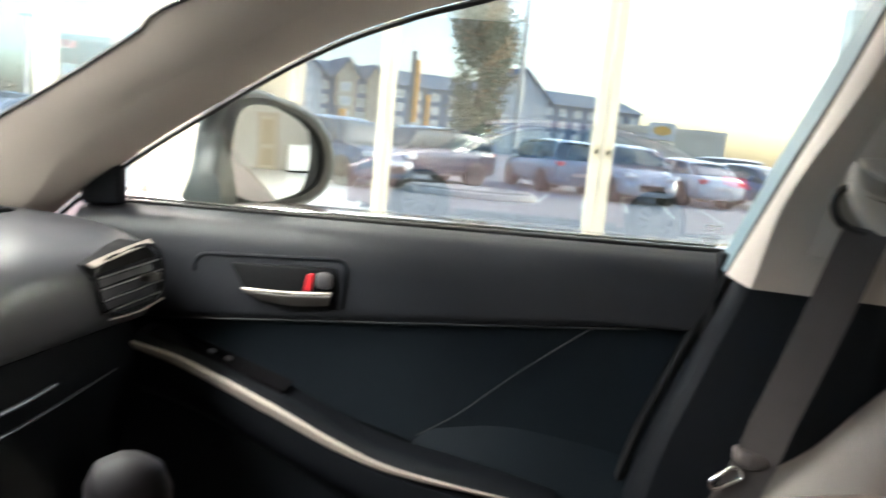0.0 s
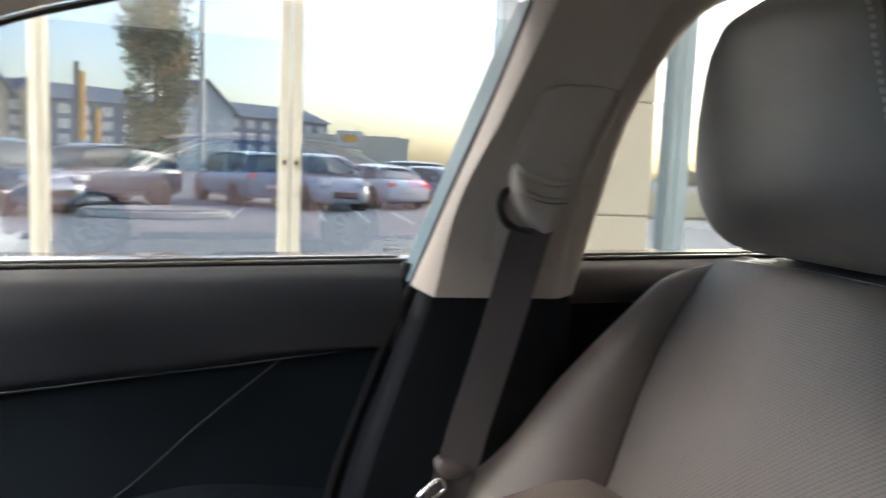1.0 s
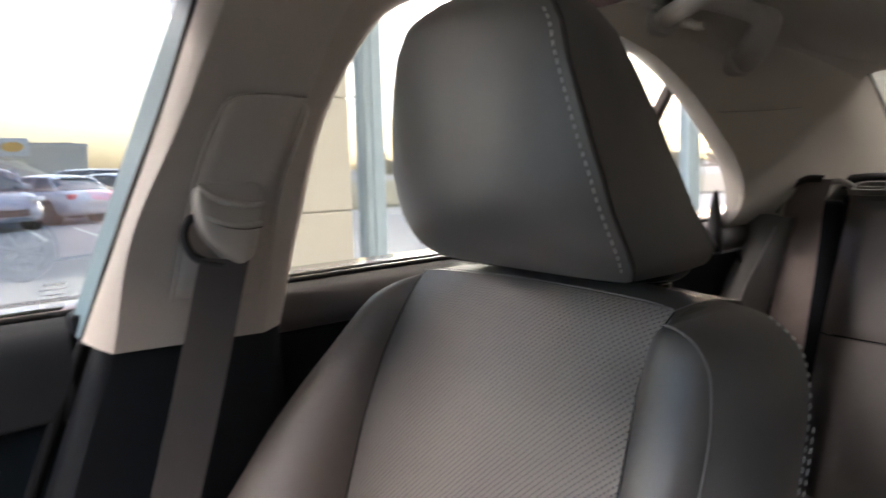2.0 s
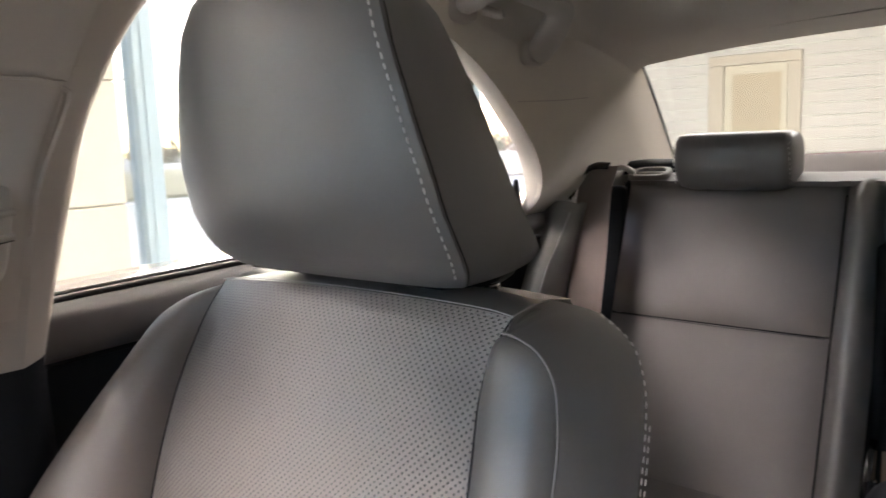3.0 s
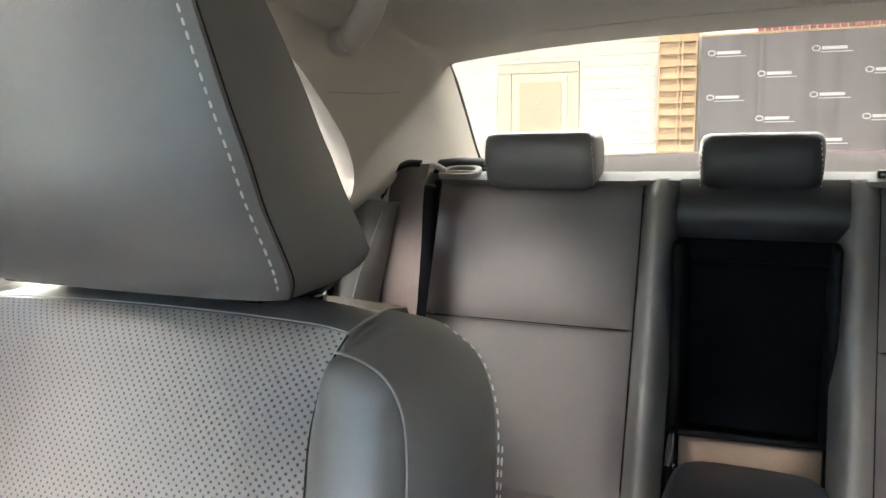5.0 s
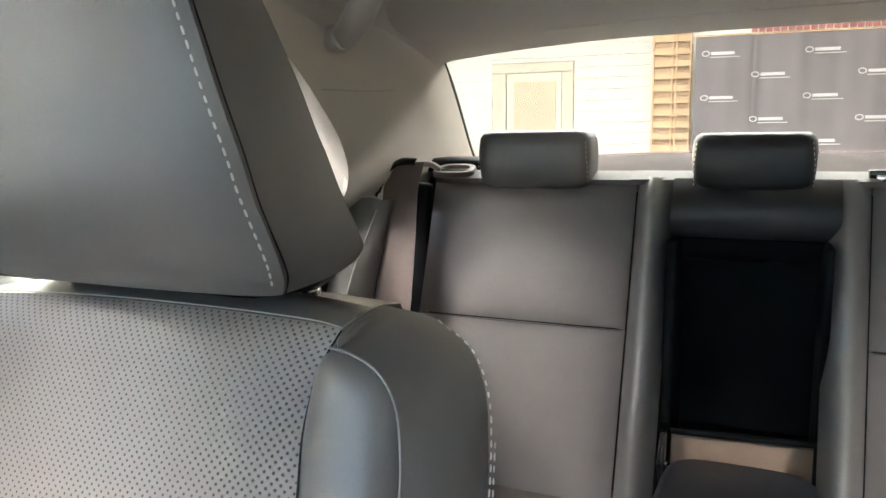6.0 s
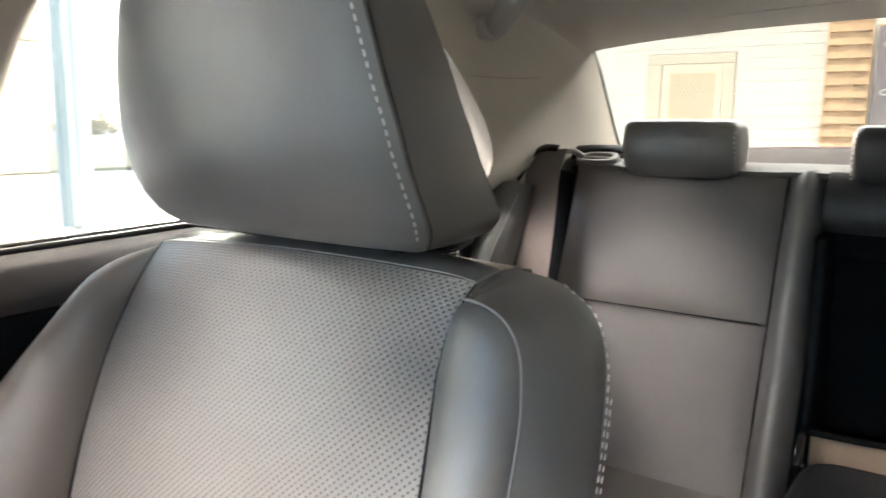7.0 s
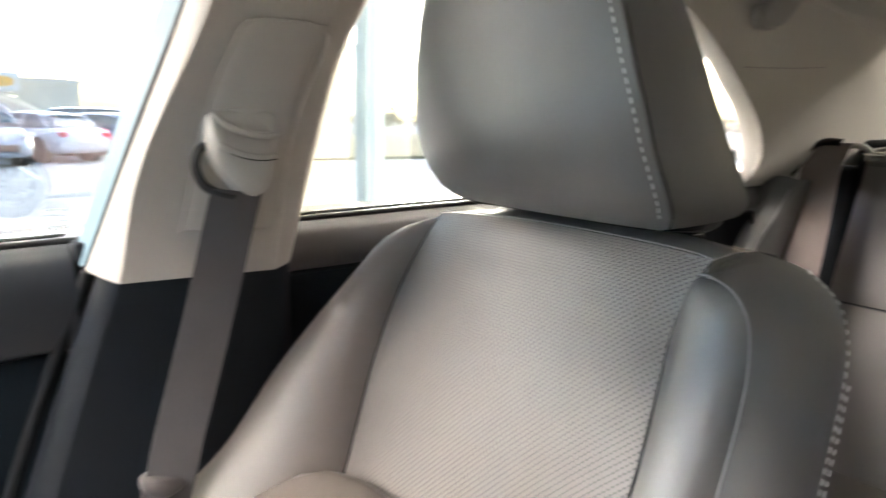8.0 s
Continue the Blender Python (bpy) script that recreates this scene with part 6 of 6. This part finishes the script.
def parked_car(place, heading, color, tall=False, label="", lit=False):
    """A parked car; its nose points along heading (degrees from +x). Its own axes: length on y."""
    t = thing("parked_car", (0, 0, 0), label, "car", "parked cars")
    paint = surf("car paint", color, .25, metal=.3, var=.05, bump=.01, coat=1.0)
    L, W = (4.6, .92) if tall else (4.65, .90)
    H, bl, hd = (1.68, 1.08, 1.02) if tall else (1.44, .95, .86)

    def ring(y, w, z0, z1, r=.12):
        c = [(-w + .06, z0), (w - .06, z0), (w, z0 + .18), (w, z1 - r), (w - r, z1), (-w + r, z1), (-w, z1 - r), (-w, z0 + .18)]
        return [(a, y, b) for a, b in smooth_loop(c, 28)]
    h = L / 2
    sec = [(h, .55, .35, .60), (h - .06, .74, .25, .70), (h - .35, W - .06, .22, hd - .09), (h - .9, W, .22, hd), (h - 1.35, W, .22, hd + .05), (0, W, .22, bl), (-h + 1.0, W, .22, bl + .04), (-h + .35, W - .03, .24, bl + (.02 if tall else .03)), (-h + .06, W - .10, .28, bl - .06), (-h, .62, .36, bl - .22)]
    part("body", rings([ring(*q) for q in sec]), paint, t)
    rf, rr = (h - 1.55, -h + .45) if tall else (h - 1.75, -h + 1.05)
    gf, gr = h - 1.10, -h + (.12 if tall else .45)
    gh = [(gf, W - .12, bl - .12, bl + .0, .05), (rf + .25, W - .17, bl - .12, H - .17, .10), (rf - .15, W - .21, bl - .12, H - .05, .12), ((rf + rr) / 2, W - .22, bl - .12, H - .03, .12), (rr, W - .22, bl - .12, H - .09, .12), (gr + .05, W - .16, bl - .12, bl + .05, .05)]
    part("glasshouse", rings([ring(*q) for q in gh]), TINT, t, "dark tinted glasshouse")
    roof = [[(x * (W - .24), y, z - .06 * abs(x) ** 3) for x in np.linspace(-1, 1, 9)] for y, z in ((rf + .05, H - .10), (rf - .25, H - .03), ((rf + rr) / 2, H), (rr + .1, H - .04), (rr - .1, H - .10))]
    part("roof", sheet(skin(roof, 14, 12), .03, away=(0, 0, 0)), paint, t)
    for s in (1, -1):
        for y0, y1 in ((gf, rf + .1), (rf - 1.15, rf - 1.2), (gr + .08, rr)):
            part("pillar", tube([(s * (W - .11), y0, bl - .02), (s * (W - .22), y1, H - .08)], .035, 6, 6), paint, t)
        part("headlight", box(s * .62 - .16, s * .62 + .16, h - .30, h - .03, hd - .26, hd - .13, .03), glow("lit headlamp", (1.0, .92, .75), 6.0) if lit else LAMP_CLEAR, t)
        part("tail_light", box(s * .66 - .13, s * .66 + .13, -h + .02, -h + .22, bl - .24, bl - .09, .03), RED, t)
        part("side_mirror", box(s * (W + .07) - .09, s * (W + .07) + .09, gf - .42, gf - .30, bl - .02, bl + .13, .03), paint, t)
        for y in (h - .88, -h + .95):
            wheel(t, s * (W - .095), y, s, .36 if tall else .33, None, False)
            part("arch", rings([[(s * q, y + k * math.cos(a), .34 + k * math.sin(a)) for a in np.linspace(0, 2 * math.pi, 20, endpoint=False)] for q, k in ((W - .25, .40), (W + .003, .40))]), DARK, t)
    part("grille", box(-.40, .40, h - .05, h + .005, .38, .58, .02), DARK, t)
    part("plate", box(-.26, .26, -h - .012, -h + .01, .55, .67, .01), PRINT, t)
    t.matrix_basis = Matrix.Translation((place.x, place.y, GZ + .003)) @ Matrix.Rotation(radians(heading - 90), 4, "Z")
    return t


SILVERBLUE, WHITE, GREY, BLUE = (.30, .36, .42), (.62, .64, .66), (.16, .17, .19), (.03, .10, .20)
parked_car(polar(-20.6, 19.5), 238, (.06, .12, .20), True, "steel-blue sport utility car parked nose inwards")
parked_car(polar(-13.8, 22.5), 142, (.025, .05, .09), True, "dark navy sport utility car beside the tree")
parked_car(polar(-4.0, 25.0), 28, (.16, .26, .36), True, "pale blue utility car showing its tail lamp")
parked_car(polar(-1.8, 33.0), 255, GREY, True, "grey utility car in the back row")
parked_car(polar(1.5, 23.5), 200, (.34, .38, .44), True, "silver utility car facing the window")
parked_car(polar(5.6, 25.5), 28, (.55, .60, .66), False, "white sedan showing its tail lamp")
parked_car(polar(10.6, 27.0), 215, (.05, .12, .28), False, "deep blue sedan in the second row")
parked_car(polar(8.0, 36.0), 80, WHITE, True, "white utility car far back")
parked_car(polar(-25.5, 30.0), 240, WHITE, False, "white sedan beyond the column")
parked_car(polar(-40.5, 24.0), 200, BLUE, False, "blue sedan seen past the windscreen pillar")
parked_car(polar(-39.0, 48.0), 260, (.45, .03, .05), False, "red sedan far down the street")
parked_car(polar(-42.0, 46.0), 260, SILVERBLUE, True, "pale utility car far down the street")


def facade(name, a, b, depth, h, label, wall_mat, roof_mat, rows, cols, gables=(), roof_h=2.6, first=1.6, floor_h=2.9):
    """A long building from corner a to corner b with a pitched roof, gabled bays and set-in windows."""
    v = Vector((b.x - a.x, b.y - a.y, 0))
    length = v.length
    turn = Matrix.Translation((a.x, a.y, GZ)) @ Matrix.Rotation(math.atan2(v.y, v.x), 4, "Z")
    t = thing(name, tuple(turn.translation), label, "building")
    back = 1 if (turn.to_3x3() @ Vector((0, 1, 0))).dot(Vector((a.x, a.y, 0))) > 0 else -1

    def lb(x0, x1, y0, y1, z0, z1):
        lo, hi = sorted((y0 * back, y1 * back))
        return box(x0, x1, lo, hi, z0, z1, 0, m=turn)

    def pr(pts, x0, x1):
        q = prism([(y * back, z) for y, z in pts], x0, x1, "x")
        q.transform(turn)
        return q
    part("wall", lb(0, length, 0, depth, 0, h), wall_mat, t, smooth=False)
    if roof_h > .5:
        part("roof", pr([(-.6, h - .05), (depth / 2, h + roof_h), (depth + .6, h - .05)], -.5, length + .5), roof_mat, t, "blue-grey pitched roof", smooth=False)
    else:
        part("parapet", lb(-.1, length + .1, -.12, depth + .1, h, h + roof_h), roof_mat, t, smooth=False)
    for g0, g1, out, mat, top in gables:
        part("bay", lb(g0, g1, -out, 2, 0, h), mat, t, smooth=False)
        q = prism([(g0 - .4, h), ((g0 + g1) / 2, h + top), (g1 + .4, h)], *sorted((-out * back, depth / 2 * back)), "y")
        q.transform(turn)
        part("bay_gable", q, mat, t, smooth=False)
        for s in (0, 1):
            e0, e1 = ((g0 - .7, h - .25), ((g0 + g1) / 2, h + top + .05)) if s == 0 else (((g0 + g1) / 2, h + top + .05), (g1 + .7, h - .25))
            q = prism([e0, e1, (e1[0], e1[1] + .35), (e0[0], e0[1] + .35)], *sorted(((-out - .5) * back, depth / 2 * back)), "y")
            q.transform(turn)
            part("bay_roof", q, roof_mat, t, smooth=False)
    share = {}
    for r in range(rows):
        for c in range(cols):
            x = (c + .5) * length / cols
            out = max([o for g0, g1, o, _, _ in gables if g0 < x < g1], default=0)
            z = first + floor_h * r
            if not share:
                wd = part("window", lb(-.62, .62, -.07, .02, 0, 1.1), surf("pale window frame", (.74, .76, .76), .5), t, smooth=False)
                pn = part("pane", lb(-.50, .50, -.10, -.06, .10, 1.0), surf("pale window glass", (.55, .60, .63), .12, var=.35, scale=.3, bump=0), wd, smooth=False)
                share["w"], share["p"] = wd, pn
                me, mp = wd, pn
            else:
                me = new("window", share["w"].data)
                me.parent = t
                mp = new("pane", share["p"].data)
                mp.parent = me
            me.location = turn.to_3x3() @ Vector((x, -out * back, z))
    return t


WALL_BLUE = surf("blue-grey siding", (.11, .175, .26), .8, var=.12, scale=.3, bump=.2, grain=8, dist=.03)
WALL_PALE = surf("pale grey siding", (.40, .46, .52), .8, var=.1, scale=.3, bump=.2, grain=8, dist=.03)
WALL_SAND = surf("sand siding", (.42, .37, .29), .8, var=.1, scale=.3, bump=.2, grain=8, dist=.03)
ROOF_BLUE = surf("slate blue roof", (.075, .135, .21), .7, var=.15, scale=.5, bump=.3, grain=10, dist=.03)
hotel_a, hotel_b = polar(-25.5, 95), polar(2.2, 121)
facade("hotel_building", hotel_a, hotel_b, 14, 7.9, "blue-grey four-storey hotel with pale gabled bays", WALL_BLUE, ROOF_BLUE, 4, 22,
       ((.5, 5.9, 1.2, WALL_PALE, 2.6), (8.0, 10.6, 1.0, WALL_SAND, 2.2), (12.2, 13.8, .8, WALL_SAND, 1.7), (31.0, 39.4, 1.2, WALL_PALE, 4.0)), 2.4, .85, 1.78)
facade("shop_building", polar(-.5, 74), polar(8.4, 76), 14, 4.0, "low cream shop building with a flat roof", surf("cream render", (.60, .54, .44), .8, var=.06, scale=.4), surf("cream parapet", (.66, .60, .50), .8), 1, 6, (), .35, .3, 3)
sb = thing("shop_sign", tuple(polar(3.8, 73.4)), "white sign board with a yellow oval", "sign")
p = polar(3.9, 73.4)
part("board", box(p.x - .2, p.x + .2, p.y - 1.25, p.y + 1.25, GZ + 3.2, GZ + 4.75, .05), surf("white sign face", (.72, .70, .66), .6), sb, smooth=False)
part("yellow_oval", rings([[(q, p.y + .85 * k * math.cos(a), GZ + 4.0 + .42 * k * math.sin(a)) for a in np.arange(28) * math.pi / 14] for q, k in ((p.x - .25, 1), (p.x - .32, 1), (p.x - .34, .8))]), surf("amber sign", (.85, .42, .05), .5), sb)
facade("far_block", polar(2.0, 112), polar(7.6, 112), 10, 5.4, "distant brown block with a flat roof", surf("brown cladding", (.20, .155, .13), .8, var=.1, scale=.4), surf("grey coping", (.22, .23, .24), .8), 1, 5, (), .5, 3.0, 3)
facade("street_building", polar(-40.6, 82), polar(-36.6, 80), 12, 7.4, "pale building with a red sign band", surf("pink grey render", (.17, .13, .125), .8, var=.08, scale=.4), surf("light coping", (.30, .27, .26), .8), 2, 4, (), .5, 1.2, 2.8)
p = polar(-39.4, 82)
solo("red_sign", box(p.x - 1.0, p.x - .4, p.y - 1.6, p.y + 1.6, 6.3, 7.0, .05), RED, "red sign panel on the building front", "sign", smooth=False)


def pylon(az, d, h, w, label):
    p = polar(az, d)
    t = thing("sign_pylon", (p.x, p.y, GZ), label, "sign pylon", "sign pylons")
    part("post", box(p.x - .12, p.x + .12, p.y - .05, p.y + w * .35, GZ, GZ + h, .03), surf("grey pylon", (.16, .17, .18), .5), t, smooth=False)
    part("panel", box(p.x - .16, p.x + .10, p.y - w * .5, p.y - .06, GZ + h * .35, GZ + h * .92, .03), surf("amber pylon face", (.75, .34, .05), .5, var=.1), t, "amber sign face", smooth=False)


pylon(-15.0, 42, 6.0, .62, "tall grey pylon with an amber face")
pylon(-14.0, 40, 3.9, .5, "short amber sign pylon")
pylon(-20.5, 60, 3.2, 1.2, "low amber sign on a grey post")


def street_lamp(az, d, h):
    p = polar(az, d)
    t = thing("street_lamp", (p.x, p.y, GZ), "white parking lot lamp post", "street lamp", "street lamps")
    part("post", tube([(p.x, p.y, GZ), (p.x, p.y, GZ + h)], [.12, .08], 8, 10), surf("white post", (.60, .61, .61), .4, metal=.3), t)
    part("base", tube([(p.x, p.y, GZ), (p.x, p.y, GZ + .7)], .25, 4, 12), KERB, t)
    part("head", box(p.x - .2, p.x + .2, p.y - .5, p.y + .5, GZ + h, GZ + h + .15, .04), surf("lamp head", (.3, .3, .3), .4), t, smooth=False)


street_lamp(-6.9, 31, 11)
street_lamp(27.5, 60, 7)
street_lamp(-41.6, 60, 7)


def leaves(points, sizes, rng, squash=1.0):
    """Small two-sided leaf blades at the given places, joined."""
    verts, faces = [], []
    for p, s in zip(points, sizes):
        a = rng.normal(size=3)
        a /= np.linalg.norm(a)
        b = np.cross(a, rng.normal(size=3))
        b /= np.linalg.norm(b) + 1e-9
        k = len(verts)
        verts += [p - a * s, p + b * s * .55, p + a * s, p - b * s * .55]
        faces.append((k, k + 1, k + 2, k + 3))
    me = bpy.data.meshes.new("leaves")
    me.from_pydata([tuple(v) for v in verts], [], faces)
    return me


def leaf_mat(name, c0, c1):
    m = bpy.data.materials.new(name)
    m.use_nodes = True
    nt = m.node_tree
    b = nt.nodes["Principled BSDF"]
    geo = node(nt, "ShaderNodeNewGeometry")
    mx = node(nt, "ShaderNodeMix")
    mx.data_type = "RGBA"
    mx.inputs[6].default_value, mx.inputs[7].default_value = (*c0, 1), (*c1, 1)
    nt.links.new(geo.outputs["Random Per Island"], mx.inputs["Factor"])
    nt.links.new(mx.outputs[2], b.inputs["Base Color"])
    b.inputs["Roughness"].default_value = .6
    b.inputs["Subsurface Weight"].default_value = 0.0
    return m


def column_tree(az, d, h, w, seed):
    rng = np.random.default_rng(seed)
    p = polar(az, d)
    t = thing("poplar_tree", (p.x, p.y, GZ), "narrow columnar tree turning from green to orange", "tree")
    bark = surf("grey bark", (.16, .13, .10), .9, var=.3, scale=6, bump=.8, grain=40, dist=.01)
    part("trunk", tube([(p.x, p.y, GZ), (p.x + .05, p.y, GZ + h * .4), (p.x, p.y + .05, GZ + h * .95)], [.17, .11, .02], 16, 10), bark, t)
    pts, warm = [], []
    for i in range(90):
        a, z0 = rng.uniform(0, 2 * math.pi), GZ + h * (.03 + .85 * rng.uniform() ** .9)
        rise = rng.uniform(.9, 1.7)
        reach = w / 2 * (.55 + .45 * rng.uniform()) * math.sin(math.pi * min(1, max(.10, .16 + .80 * (z0 - GZ) / h))) ** .5
        tip = np.array((p.x + reach * math.cos(a), p.y + reach * math.sin(a), z0 + rise))
        foot = np.array((p.x, p.y, z0))
        part("limb", tube([tuple(foot), tuple(foot * .45 + tip * .55 + (0, 0, -.15)), tuple(tip)], [.035, .02, .006], 6, 5), bark, t)
        n = 150
        s = rng.uniform(.2, 1.05, n)[:, None]
        q = foot * (1 - s) + tip * s + rng.normal(size=(n, 3)) * (.17, .17, .28)
        pts.append(q)
        warm.append(np.full(n, rng.uniform() < .2))
    pts, warm = np.vstack(pts), np.concatenate(warm)
    for pick, mat, nm in ((~warm, leaf_mat("green poplar leaves", (.055, .085, .05), (.15, .185, .11)), "green"), (warm, leaf_mat("orange poplar leaves", (.30, .19, .08), (.45, .28, .12)), "orange")):
        me = leaves(pts[pick] - np.array((p.x, p.y, GZ)), rng.uniform(.06, .12, pick.sum()), rng)
        me.materials.append(mat)
        ob = new("crown", me)
        ob.parent = t
        tagged(ob, nm + " leaves")


column_tree(-10.0, 31, 9.2, 3.4, 4)


def far_woods():
    rng = np.random.default_rng(8)
    pts = []
    for i in range(150):
        az = rng.uniform(12, 75) if i % 3 else rng.uniform(-60, -26)
        p = polar(az, rng.uniform(130, 190))
        hh, rad = rng.uniform(1.6, 3.6), rng.uniform(2.0, 4.5)
        n = 120
        q = rng.normal(size=(n, 3)) * (rad * .45, rad * .45, hh * .35) + (p.x, p.y, GZ + hh * .6)
        q[:, 2] = np.maximum(q[:, 2], GZ + .2)
        pts.append(q)
    pts = np.vstack(pts)
    me = leaves(pts, rng.uniform(.3, .7, len(pts)), rng)
    me.materials.append(leaf_mat("far autumn leaves", (.07, .06, .03), (.20, .14, .06)))
    tagged(new("far_woods", me), "low autumn woods along the horizon", "trees", "", "stuff")


far_woods()


# ---------------------------------------------------------------- floor tiles, last
def floor_tiles():
    size, gap = .60, .004
    b = rbox(0, size - gap, 0, size - gap, -.012, 0, .002)
    first = None
    for i in range(14):
        for j in range(20):
            x, y = -3.4 + size * i, -9.0 + size * j
            if first is None:
                first = part("tile", b, TILE, fl, smooth=False)
                ob = first
            else:
                ob = new("tile", first.data)
                ob.parent = fl
            ob.location = RM @ Vector((x, y, 0))
    rest = bmesh.new()
    for x0, x1, y0, y1 in ((-7, -3.4, BY, FY), (-3.4, GX, BY, -9.0), (-3.4, GX, 3.0, FY)):
        rbox(x0 + gap, x1 - gap, y0 + gap, y1 - gap, -.011, -.001, 0, rest)
    part("tile_field", rest, TILE, fl, smooth=False)


floor_tiles()
